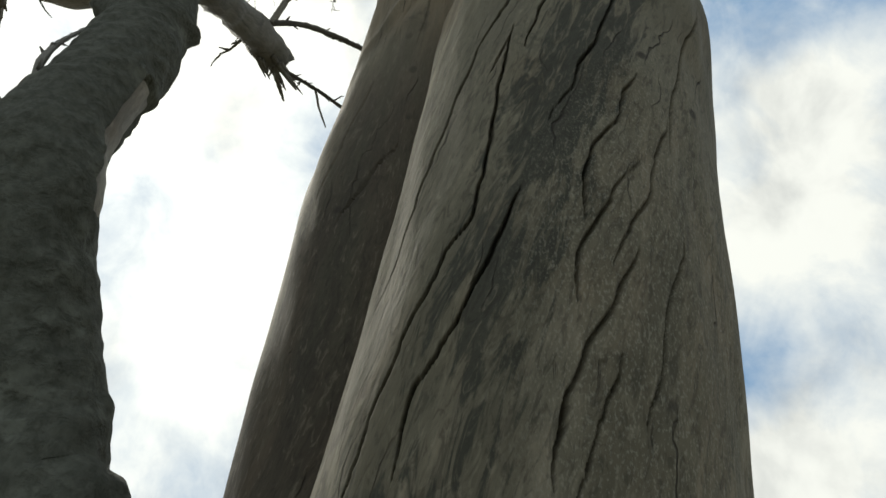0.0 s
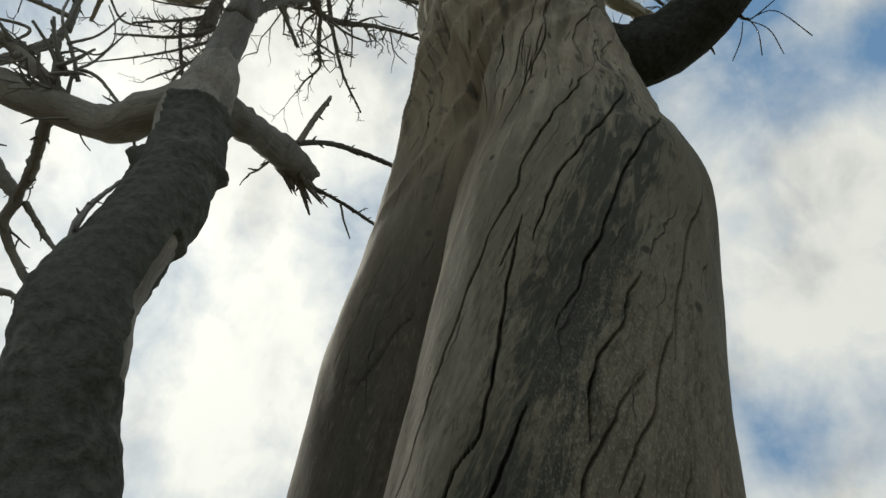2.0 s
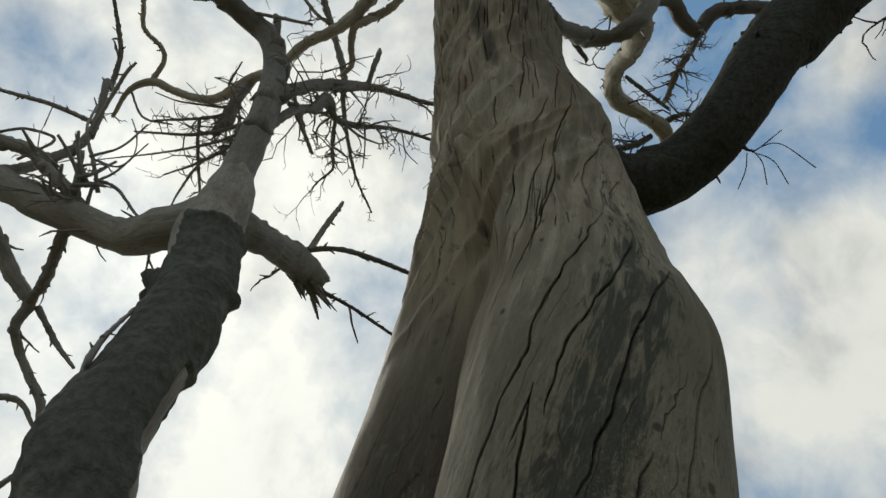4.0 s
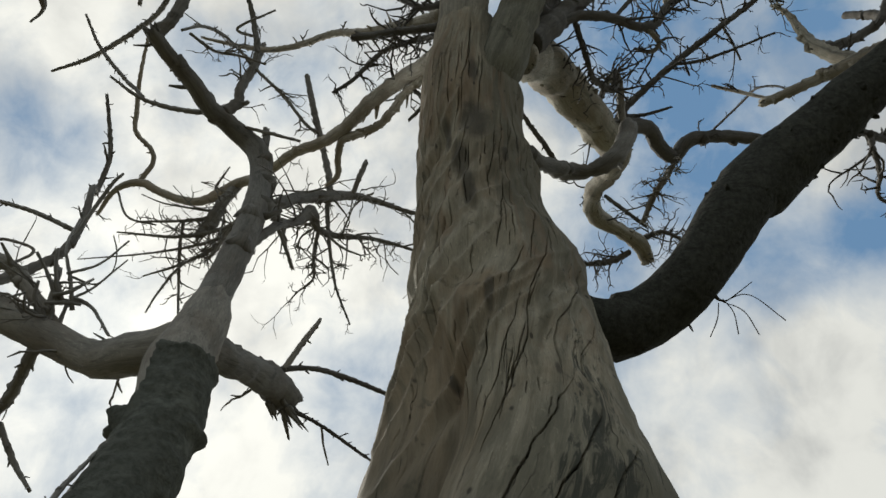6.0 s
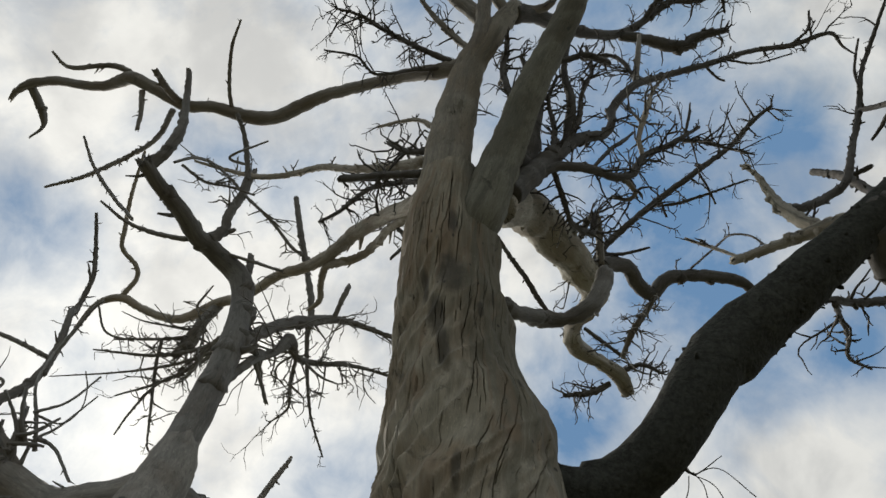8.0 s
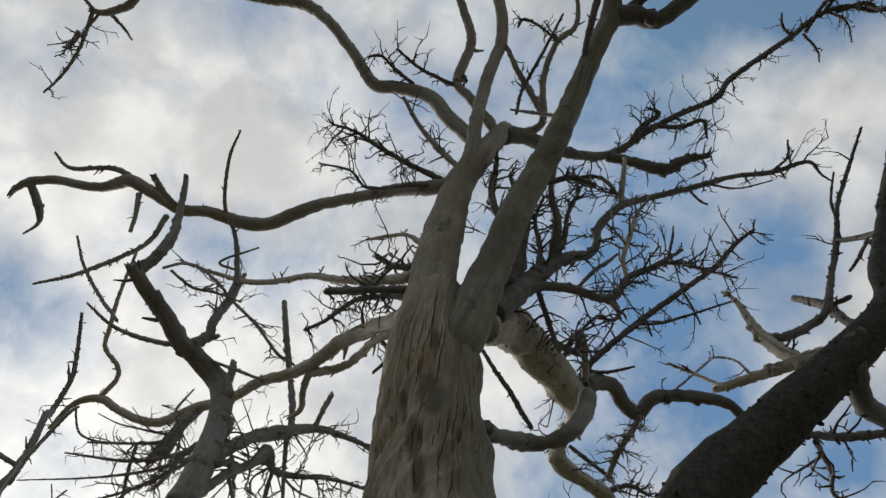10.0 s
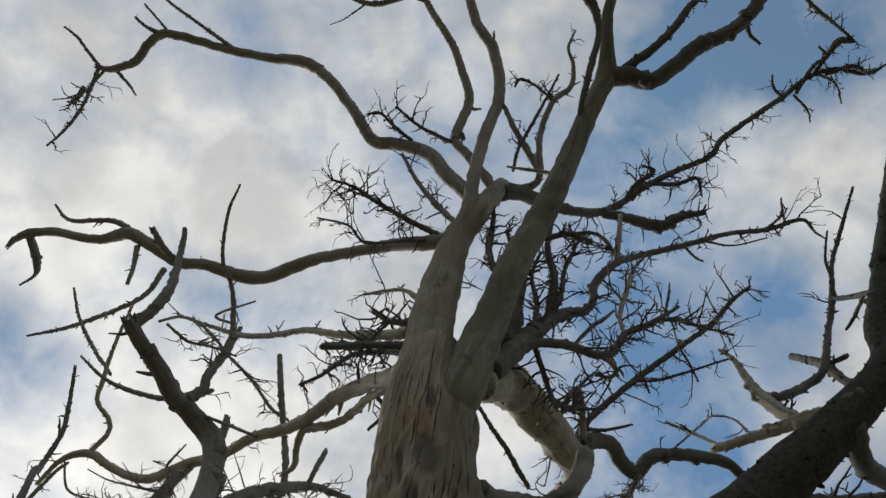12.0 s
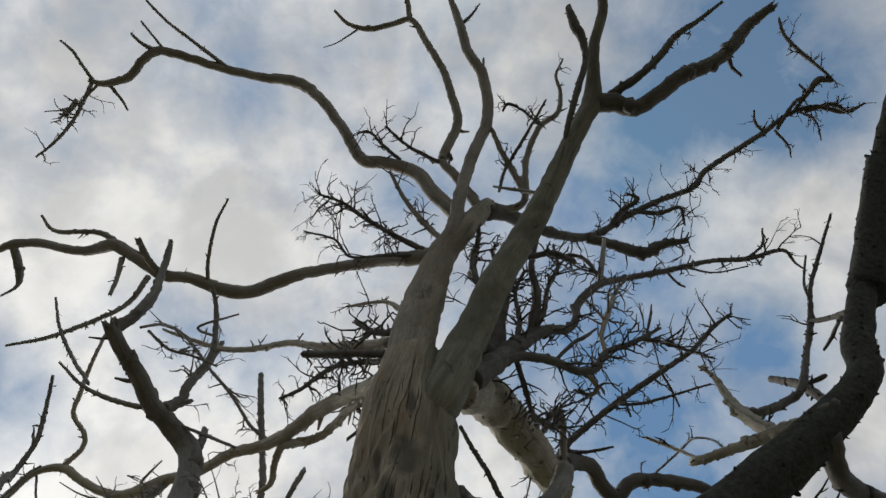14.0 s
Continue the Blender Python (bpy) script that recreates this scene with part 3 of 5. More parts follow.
def carve(depth, angles, heights, half, path, seed, deep):
    """Sink one crack into the depth field: narrow, tapered at both ends, uneven along its way."""
    zs = np.array([p[1] for p in path][::-1])
    at = np.array([p[0] for p in path][::-1])
    rows = np.nonzero((heights > zs[0]) & (heights < zs[-1]))[0]
    for i in rows:
        z = heights[i]
        s = (z - zs[0]) / (zs[-1] - zs[0])
        j = max(1, min(len(zs) - 1, int(np.searchsorted(zs, z))))
        e = (z - zs[j - 1]) / (zs[j] - zs[j - 1])
        mid = at[j - 1] + (at[j] - at[j - 1]) * (0.5 * e + 0.5 * e * e * (3 - 2 * e))
        mid += 0.016 * noise.noise(Vector((z * 11, seed, 0))) + 0.005 * noise.noise(Vector((z * 40, seed, 7)))
        wide = 0.68 * half / 0.44 * min(1.0, 5 * s, 5 * (1 - s)) ** 0.6 * (0.85 + 0.55 * noise.noise(Vector((z * 7, seed, 3))))
        if wide <= 0.0005:
            continue
        lo, hi = np.searchsorted(angles, (mid - wide, mid + wide))
        part = 1 - ((angles[lo:hi] - mid) / wide) ** 2
        depth[i, lo:hi] = np.maximum(depth[i, lo:hi], deep * np.sqrt(np.maximum(part, 0)))


def build_trunk():
    seg, step = 240, 0.024
    levels = int((7.4 + 0.15) / step) + 1
    skin = np.empty((levels + 1, seg + 1))
    rough_z = np.array([-0.15 + i * step for i in range(levels + 1)])
    rough_a = np.array([math.pi / 2 + 2 * math.pi * k / seg for k in range(seg + 1)])       # the seam lies at the back
    for i, z in enumerate(rough_z):
        fx, fy, fr = lobe(FRONT, z)
        rx, ry, rr = lobe(REAR, z)
        cx, cy = 0.55 * fx + 0.45 * rx, 0.55 * fy + 0.45 * ry
        for k in range(seg):
            ang = rough_a[k]
            dx, dy = math.cos(ang), math.sin(ang)
            turn = ang + 0.30 * z
            q = Vector((math.cos(turn) * 2.4, math.sin(turn) * 2.4, z * 0.75))
            fold = 1 - abs(noise.noise(q * 1.15)) * 2
            q2 = Vector((math.cos(ang - 1.4 * z) * 2.2, math.sin(ang - 1.4 * z) * 2.2, z * 0.7))
            rib = 1 - abs(noise.noise(q2 * 1.4 + noise.noise_vector(q2 * 0.8) * 0.5)) * 2.6
            gnarl = max(0.0, min(1.0, (z - 2.9) / 0.9)) * max(0.0, min(1.0, (6.6 - z) / 0.8))
            rib *= 1 - 0.85 * max(0.0, dx)
            r = 0.024 * fold * max(0.3, gnarl) + 0.040 * rib * gnarl - 0.022 * gnarl
            calm = max(0.15, min(1.0, (7.1 - z) / 0.6))
            r += calm * 0.014 * noise.noise(q * 2.6) + 0.006 * noise.noise(Vector((dx * 9, dy * 9, z * 4)))
            r += calm * 0.035 * noise.noise(Vector((dx * 1.3, dy * 1.3, z * 1.1 + 3)))
            east, west = max(0.0, dx) ** 3, max(0.0, -dx) ** 2
            for top, tall, out in ((5.83, 0.13, 0.055), (4.88, 0.17, 0.055), (6.53, 0.15, 0.050), (3.75, 0.25, 0.025), (1.3, 0.35, -0.025)):
                r += east * out * math.exp(-((z - top) / tall) ** 2)
            r += west * 0.022 * math.exp(-((z - 3.15) / 0.28) ** 2)
            skin[i, k] = r
    skin[:, seg] = skin[:, 0]
    # a fine grid on the side towards the open ground, a coarse one behind
    angles = np.concatenate([np.linspace(math.pi / 2, 3.15, 40, endpoint=False), np.linspace(3.15, 6.15, 800, endpoint=False),
                             np.linspace(6.15, 2.5 * math.pi, 40, endpoint=False)])
    heights = np.concatenate([np.arange(-0.15, 0.95, 0.06), np.arange(0.95, 7.4, 0.009)])
    cracks = np.zeros((len(heights), len(angles)))
    for n, (half, path) in enumerate(LOW_CRACKS + FINE_CRACKS):
        carve(cracks, angles, heights, half * 1.2, path, n * 3.7, 0.040)
    rng = random.Random(41)
    for n in range(135):        # short leaning cracks all over the upper trunk
        z, a = rng.uniform(3.15, 6.9), rng.uniform(3.3, 6.1)
        size = rng.choice((0.10, 0.16, 0.28, 0.45, 0.65)) * (0.8 + 0.25 * (z - 3))
        lean = size * rng.uniform(0.15, 0.65) / (1 + 0.3 * max(0.0, z - 4.2))
        path = ((a + lean * 0.5, z + size * 0.5), (a + lean * 0.22, z + size * 0.18), (a - lean * 0.3, z - size * 0.2), (a - lean * 0.5, z - size * 0.5))
        carve(cracks, angles, heights, rng.uniform(0.0026, 0.0046) * (0.85 + 0.28 * (z - 3)), path, 100 + n * 2.3, 0.036)
    fine = np.array([np.interp(angles, rough_a, row) for row in skin])
    cols = np.arange(len(angles))
    pos = np.clip((heights + 0.15) / step, 0, levels - 1e-6)
    low = pos.astype(int)
    part = (pos - low)[:, None]
    fine = fine[low] * (1 - part) + fine[np.minimum(low + 1, levels)] * part
    verts = np.empty((len(heights), len(angles), 3))
    dx, dy = np.cos(angles), np.sin(angles)
    for i, z in enumerate(heights):
        fx, fy, fr = lobe(FRONT, z)
        rx, ry, rr = lobe(REAR, z)
        cx, cy = 0.55 * fx + 0.45 * rx, 0.55 * fy + 0.45 * ry
        ra, rb = reach(cx, cy, fx, fy, fr, dx, dy), reach(cx, cy, rx, ry, rr, dx, dy)
        soft = 0.008 + 0.11 * max(0.0, min(1.0, (z - 3.1) / 1.0))
        h = np.maximum(0.0, soft - np.abs(ra - rb)) / soft
        r = np.maximum(ra, rb) + h * h * soft * 0.25 + fine[i] - cracks[i]
        verts[i, :, 0], verts[i, :, 1], verts[i, :, 2] = cx + dx * r, cy + dy * r, z
    m, n = len(heights), len(angles)
    k, k2 = cols, (cols + 1) % n
    base = np.arange(m - 1)[:, None] * n
    quads = np.stack([base + k, base + k2, base + n + k2, base + n + k], -1).reshape(-1, 4)
    uvs = np.stack([np.broadcast_to(angles, (m, n)), np.broadcast_to(heights[:, None], (m, n))], -1).reshape(-1, 2)
    faces = quads.tolist() + [tuple((m - 1) * n + cols)]
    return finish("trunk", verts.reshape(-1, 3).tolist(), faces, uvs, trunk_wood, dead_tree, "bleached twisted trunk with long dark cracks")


build_trunk()
stem = limb(dead_tree, "limb", [(0.03, 2.10, 6.83, 0.162), (0.01, 1.96, 7.17, 0.197), (0.01, 1.82, 7.50, 0.209), (0.03, 1.75, 7.86, 0.203), (0.08, 1.58, 8.43, 0.184), (0.16, 1.39, 8.93, 0.158), (0.33, 1.20, 9.30, 0.137), (0.51, 1.10, 9.74, 0.115), (0.63, 1.02, 10.06, 0.095)], smooth_wood)
twigs(stem, stem, 17, 0.50, 12)
front = limb(dead_tree, "limb", [(0.22, 2.04, 6.48, 0.130), (0.29, 1.88, 6.70, 0.182), (0.39, 1.78, 7.06, 0.184), (0.53, 1.63, 7.61, 0.164), (0.77, 1.29, 8.37, 0.152), (1.07, 0.92, 9.08, 0.139), (1.35, 0.43, 9.77, 0.120), (1.57, 0.02, 10.31, 0.113), (1.72, -0.27, 10.62, 0.120), (1.71, -0.60, 10.84, 0.080), (1.71, -0.95, 11.15, 0.069), (1.79, -1.32, 11.44, 0.065), (1.76, -1.69, 11.72, 0.055)], stained_shaded_wood, "smooth leaning upper limb of bare wood")
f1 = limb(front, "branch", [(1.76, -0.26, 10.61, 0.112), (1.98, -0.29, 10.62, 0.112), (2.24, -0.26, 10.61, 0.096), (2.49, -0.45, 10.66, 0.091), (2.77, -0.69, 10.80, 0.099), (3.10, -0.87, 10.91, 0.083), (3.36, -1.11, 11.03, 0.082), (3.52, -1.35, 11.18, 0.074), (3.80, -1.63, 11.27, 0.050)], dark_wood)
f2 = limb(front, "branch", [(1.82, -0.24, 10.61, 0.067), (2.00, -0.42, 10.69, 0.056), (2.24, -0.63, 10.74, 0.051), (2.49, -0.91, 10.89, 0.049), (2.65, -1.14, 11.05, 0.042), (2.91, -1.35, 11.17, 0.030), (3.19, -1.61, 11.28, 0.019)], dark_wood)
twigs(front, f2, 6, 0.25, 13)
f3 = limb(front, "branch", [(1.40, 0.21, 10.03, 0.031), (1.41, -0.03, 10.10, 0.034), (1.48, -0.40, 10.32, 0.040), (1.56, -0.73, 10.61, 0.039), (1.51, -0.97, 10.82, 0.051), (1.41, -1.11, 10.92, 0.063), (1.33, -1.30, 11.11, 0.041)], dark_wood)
f4 = limb(front, "branch", [(3.31, -1.03, 11.00, 0.036), (3.38, -0.88, 11.00, 0.027), (3.52, -0.78, 10.97, 0.018)], dark_wood)
mid = limb(stem, "branch", [(0.13, 1.38, 8.90, 0.097), (0.26, 1.13, 9.24, 0.085), (0.29, 0.87, 9.72, 0.077), (0.37, 0.55, 10.40, 0.076), (0.52, 0.13, 11.06, 0.074), (0.40, -0.35, 11.62, 0.075), (0.16, -0.63, 11.93, 0.068), (-0.01, -0.99, 12.34, 0.062), (-0.20, -1.33, 12.73, 0.041)], bare_wood)
mid2 = limb(stem, "branch", [(0.40, -0.35, 11.62, 0.024), (0.38, -0.57, 11.82, 0.016)], bare_wood)
mid3 = limb(stem, "branch", [(0.01, -0.96, 12.31, 0.029), (0.14, -1.12, 12.45, 0.020), (0.24, -1.29, 12.64, 0.010)], dark_wood)
lleft = limb(dead_tree, "limb", [(0.21, 1.33, 8.93, 0.100), (-0.10, 1.45, 9.03, 0.084), (-0.58, 1.69, 9.45, 0.070), (-1.04, 1.91, 9.70, 0.066), (-1.52, 2.13, 9.89, 0.075), (-1.82, 2.32, 10.00, 0.083), (-2.07, 2.47, 10.07, 0.084), (-2.32, 2.54, 10.12, 0.085), (-2.57, 2.53, 10.14, 0.085), (-2.91, 2.45, 10.15, 0.071), (-3.19, 2.45, 10.14, 0.071), (-3.37, 2.41, 10.16, 0.071), (-3.57, 2.34, 10.26, 0.078), (-3.79, 2.29, 10.36, 0.079), (-4.03, 2.25, 10.46, 0.087), (-4.42, 2.43, 10.63, 0.067), (-4.78, 2.51, 10.79, 0.060), (-5.13, 2.54, 10.95, 0.061), (-5.49, 2.60, 11.10, 0.062), (-5.82, 2.70, 11.20, 0.063), (-6.03, 2.81, 11.21, 0.048), (-6.12, 2.91, 11.19, 0.032)], bare_wood, "long crooked bare limb")
twigs(lleft, lleft, 5, 0.25, 14, mat=hazed_twig_wood)
ll1 = limb(lleft, "branch", [(-5.84, 2.68, 11.22, 0.051), (-5.74, 2.89, 11.17, 0.062), (-5.67, 3.12, 11.09, 0.051), (-5.67, 3.24, 11.00, 0.025), (-5.79, 3.33, 10.85, 0.014)], hazed_twig_wood)
ll2 = limb(lleft, "branch", [(-4.03, 2.19, 10.49, 0.041), (-4.31, 2.15, 10.59, 0.035), (-4.84, 2.26, 10.74, 0.030), (-5.06, 2.26, 10.84, 0.024), (-5.21, 2.13, 10.91, 0.017)], bare_wood)
ll3 = limb(lleft, "branch", [(-3.32, 2.41, 10.15, 0.048), (-3.41, 2.19, 10.02, 0.044), (-3.46, 1.94, 9.90, 0.035)], bare_wood)
ll4 = limb(lleft, "branch", [(-3.26, 2.44, 10.13, 0.039), (-3.19, 2.20, 10.12, 0.036), (-3.12, 1.97, 10.04, 0.029)], bare_wood)
ll5 = limb(lleft, "branch", [(-3.85, 2.36, 10.31, 0.037), (-3.77, 2.48, 10.03, 0.030), (-3.72, 2.61, 9.73, 0.024)], bare_wood)
ll6 = limb(lleft, "branch", [(-2.69, 2.50, 10.16, 0.027), (-2.70, 2.20, 10.16, 0.023), (-2.66, 1.75, 10.28, 0.020), (-2.54, 1.42, 10.37, 0.012)], bare_wood)
ul = limb(dead_tree, "limb", [(0.38, 1.13, 9.49, 0.095), (0.19, 1.05, 9.77, 0.092), (-0.03, 0.93, 10.00, 0.089), (-0.27, 0.80, 10.32, 0.087), (-0.65, 0.76, 10.52, 0.078), (-0.98, 0.78, 10.68, 0.077), (-1.28, 0.50, 11.00, 0.070), (-1.70, 0.18, 11.38, 0.070), (-2.06, 0.03, 11.63, 0.079), (-2.61, 0.04, 11.80, 0.062), (-3.17, -0.01, 11.85, 0.059), (-3.62, -0.08, 11.91, 0.061), (-4.02, -0.14, 11.86, 0.064), (-4.22, 0.00, 11.76, 0.058), (-4.41, 0.25, 11.76, 0.058), (-4.73, 0.38, 11.69, 0.048), (-4.88, 0.35, 11.62, 0.028)], bare_wood, "long bare limb bending outward")
twigs(ul, ul, 5, 0.20, 15, mat=hazed_twig_wood)
ul1 = limb(ul, "branch", [(-4.87, 0.39, 11.63, 0.028), (-5.05, 0.87, 11.50, 0.024), (-5.25, 1.19, 11.38, 0.021), (-5.44, 1.41, 11.22, 0.014)], hazed_twig_wood)
twigs(ul, ul1, 15, 0.30, 16, mat=hazed_twig_wood)
ul2 = limb(ul, "branch", [(-4.86, 0.34, 11.64, 0.024), (-4.99, 0.14, 11.59, 0.024), (-5.08, -0.01, 11.56, 0.021), (-5.21, -0.13, 11.50, 0.014)], hazed_twig_wood)
ul3 = limb(ul, "branch", [(-4.81, 0.41, 11.66, 0.021), (-5.05, 0.72, 11.48, 0.014), (-5.35, 0.80, 11.29, 0.007)], hazed_twig_wood)
ul4 = limb(ul, "branch", [(-4.68, 0.38, 11.71, 0.028), (-4.53, 0.56, 11.75, 0.021), (-4.44, 0.71, 11.77, 0.014)], hazed_twig_wood)
ul5 = limb(ul, "branch", [(-4.06, -0.14, 11.85, 0.034), (-4.23, -0.20, 11.78, 0.027), (-4.36, -0.32, 11.72, 0.017)], hazed_twig_wood)
ul6 = limb(ul, "branch", [(-3.11, -0.04, 11.85, 0.030), (-3.62, -0.33, 11.91, 0.024), (-3.99, -0.53, 12.00, 0.021), (-4.32, -0.77, 12.09, 0.017)], hazed_twig_wood)
ul7 = limb(ul, "branch", [(-4.01, -0.19, 11.87, 0.020), (-4.29, -0.49, 11.87, 0.014)], hazed_twig_wood)
ul8 = limb(ul, "branch", [(-5.03, 0.62, 11.53, 0.035), (-5.15, 0.82, 11.48, 0.031), (-5.21, 0.83, 11.43, 0.014)], hazed_twig_wood)
twigs(ul, ul8, 10, 0.25, 17, mat=hazed_twig_wood)
top2 = limb(dead_tree, "limb", [(0.54, 1.05, 9.86, 0.062), (0.40, 0.92, 10.04, 0.063), (0.20, 0.76, 10.28, 0.059), (0.03, 0.65, 10.50, 0.055), (0.06, 0.50, 10.72, 0.062), (0.15, 0.21, 11.06, 0.061), (0.02, -0.08, 11.39, 0.054), (-0.15, -0.38, 11.71, 0.052), (-0.40, -0.66, 12.01, 0.048), (-0.67, -0.95, 12.29, 0.042), (-0.93, -0.87, 12.36, 0.040), (-1.27, -0.76, 12.41, 0.040), (-1.57, -0.79, 12.45, 0.030), (-1.79, -0.94, 12.51, 0.020)], bare_wood)
t21 = limb(top2, "branch", [(-1.44, -0.73, 12.43, 0.017), (-1.71, -0.52, 12.40, 0.010), (-1.89, -0.43, 12.34, 0.007)], hazed_twig_wood)
t22 = limb(top2, "branch", [(-0.70, -0.94, 12.30, 0.039), (-0.79, -1.20, 12.56, 0.034), (-0.93, -1.41, 12.71, 0.020)], bare_wood)
t23 = limb(top2, "branch", [(0.07, 0.56, 10.66, 0.039), (0.13, 0.61, 10.52, 0.028)], dark_wood)
tw2 = limb(stem, "branch", [(0.14, 1.24, 9.13, 0.038), (-0.08, 1.15, 9.41, 0.035), (-0.32, 1.00, 9.70, 0.028), (-0.55, 0.76, 10.00, 0.021)], bare_wood)
twigs(stem, tw2, 15, 0.40, 18)
tw1 = limb(stem, "branch", [(-0.01, 1.35, 8.99, 0.033), (-0.38, 1.28, 9.21, 0.029), (-0.71, 1.20, 9.42, 0.025), (-1.02, 1.10, 9.62, 0.020), (-1.30, 1.06, 9.70, 0.013)], dark_wood)
twigs(stem, tw1, 40, 0.55, 19)
tw1b = limb(stem, "branch", [(-0.02, 1.40, 8.98, 0.024), (-0.43, 1.48, 9.04, 0.019), (-0.81, 1.58, 9.18, 0.017), (-1.02, 1.45, 9.31, 0.015), (-1.37, 1.42, 9.37, 0.010)], dark_wood)
twigs(stem, tw1b, 17, 0.45, 20)
tw3 = limb(top2, "branch", [(0.07, 0.68, 10.45, 0.025), (-0.11, 0.63, 10.48, 0.027), (-0.43, 0.53, 10.62, 0.022), (-0.72, 0.35, 10.71, 0.017)], dark_wood)
twigs(top2, tw3, 10, 0.35, 21)
tw4 = limb(top2, "branch", [(-0.48, 0.69, 10.45, 0.022), (-0.70, 0.57, 10.55, 0.022), (-0.91, 0.43, 10.65, 0.017), (-1.08, 0.47, 10.72, 0.011)], dark_wood)
twigs(top2, tw4, 13, 0.35, 22)
cen = limb(stem, "branch", [(0.65, 1.05, 10.03, 0.069), (0.92, 1.06, 10.19, 0.054), (1.07, 0.93, 10.29, 0.044), (1.06, 0.54, 10.76, 0.040), (1.19, 0.16, 11.09, 0.038), (1.41, -0.03, 11.27, 0.036), (1.43, -0.28, 11.47, 0.027), (1.35, -0.48, 11.57, 0.021), (1.43, -0.70, 11.76, 0.012)], bare_wood)
twigs(stem, cen, 15, 0.40, 23)
cen2 = limb(stem, "branch", [(1.07, 0.90, 10.35, 0.038), (0.89, 0.66, 10.57, 0.042), (0.73, 0.46, 10.68, 0.036), (0.60, 0.26, 10.88, 0.031), (0.54, 0.20, 10.90, 0.017)], bare_wood)
cen3 = limb(stem, "branch", [(0.74, 0.85, 10.09, 0.019), (0.79, 0.63, 10.34, 0.022), (0.98, 0.25, 10.59, 0.022), (1.20, -0.19, 10.93, 0.014)], dark_wood)
twigs(stem, cen3, 10, 0.35, 24)
cen4 = limb(stem, "branch", [(1.11, 0.68, 9.45, 0.022), (0.88, 0.72, 9.68, 0.020), (0.66, 0.76, 9.90, 0.013)], bare_wood)
cen5 = limb(stem, "branch", [(1.19, 0.13, 11.11, 0.023), (0.95, -0.02, 11.16, 0.018), (0.76, -0.07, 11.19, 0.023), (0.70, 0.02, 11.14, 0.015)], dark_wood)
twigs(stem, cen5, 10, 0.25, 25)
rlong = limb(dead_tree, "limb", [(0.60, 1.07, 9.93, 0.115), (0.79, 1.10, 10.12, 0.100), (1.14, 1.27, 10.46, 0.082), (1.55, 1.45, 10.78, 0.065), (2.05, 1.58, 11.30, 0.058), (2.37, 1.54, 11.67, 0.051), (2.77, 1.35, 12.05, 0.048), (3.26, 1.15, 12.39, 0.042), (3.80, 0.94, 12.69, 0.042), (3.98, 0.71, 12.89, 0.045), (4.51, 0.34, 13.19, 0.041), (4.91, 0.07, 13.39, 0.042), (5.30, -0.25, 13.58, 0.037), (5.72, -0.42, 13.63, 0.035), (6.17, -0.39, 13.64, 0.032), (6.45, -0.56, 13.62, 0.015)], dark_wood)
twigs(rlong, rlong, 69, 0.42, 26)
rl1 = limb(rlong, "branch", [(2.09, 1.60, 11.32, 0.063), (2.45, 1.64, 11.36, 0.070), (2.78, 1.71, 11.39, 0.083), (2.97, 1.70, 11.41, 0.077), (3.15, 1.58, 11.46, 0.065), (3.48, 1.50, 11.51, 0.033)], dark_wood)
twigs(rlong, rl1, 25, 0.40, 27)
rl2 = limb(rlong, "branch", [(2.46, 1.51, 11.76, 0.039), (2.60, 1.27, 11.85, 0.039), (2.81, 1.08, 11.90, 0.030), (2.64, 1.02, 11.91, 0.016)], dark_wood)
twigs(rlong, rl2, 15, 0.35, 28)
rl3 = limb(rlong, "branch", [(2.90, 1.31, 12.13, 0.034), (3.21, 1.27, 12.07, 0.034), (3.46, 1.15, 12.04, 0.027), (3.53, 1.35, 11.88, 0.017)], dark_wood)
twigs(rlong, rl3, 23, 0.35, 29)
rl4 = limb(rlong, "branch", [(5.35, -0.25, 13.59, 0.024), (5.54, -0.61, 13.63, 0.036), (5.68, -0.83, 13.69, 0.057), (5.90, -0.84, 13.70, 0.025), (5.69, -0.99, 13.70, 0.024), (5.39, -1.22, 13.94, 0.037), (5.16, -1.45, 14.14, 0.029), (5.07, -1.69, 14.28, 0.021)], dark_wood)
twigs(rlong, rl4, 19, 0.40, 30)
rl5 = limb(rlong, "branch", [(5.48, -0.31, 13.61, 0.020), (5.72, -0.21, 13.52, 0.016), (5.90, 0.08, 13.54, 0.012)], dark_wood)
twigs(rlong, rl5, 6, 0.30, 31)
rl6 = limb(rlong, "branch", [(4.96, 0.08, 13.39, 0.027), (4.76, -0.07, 13.41, 0.023), (4.68, -0.25, 13.37, 0.015)], dark_wood)
twigs(rlong, rl6, 6, 0.25, 32)
rl8 = limb(rlong, "branch", [(5.56, -0.32, 13.61, 0.032), (5.92, -0.49, 13.55, 0.032), (6.19, -0.41, 13.51, 0.024), (6.34, -0.58, 13.42, 0.012)], dark_wood)
twigs(rlong, rl8, 15, 0.25, 33)
rl9 = limb(rlong, "branch", [(5.13, -0.01, 13.45, 0.031), (5.34, -0.43, 13.57, 0.028), (5.50, -0.59, 13.58, 0.024), (5.37, -0.72, 13.61, 0.016)], dark_wood)
twigs(rlong, rl9, 13, 0.25, 34)
rl10 = limb(rlong, "branch", [(5.09, 0.01, 13.43, 0.024), (5.32, 0.21, 13.34, 0.020), (5.40, 0.38, 13.32, 0.012)], dark_wood)
twigs(rlong, rl10, 6, 0.20, 35)
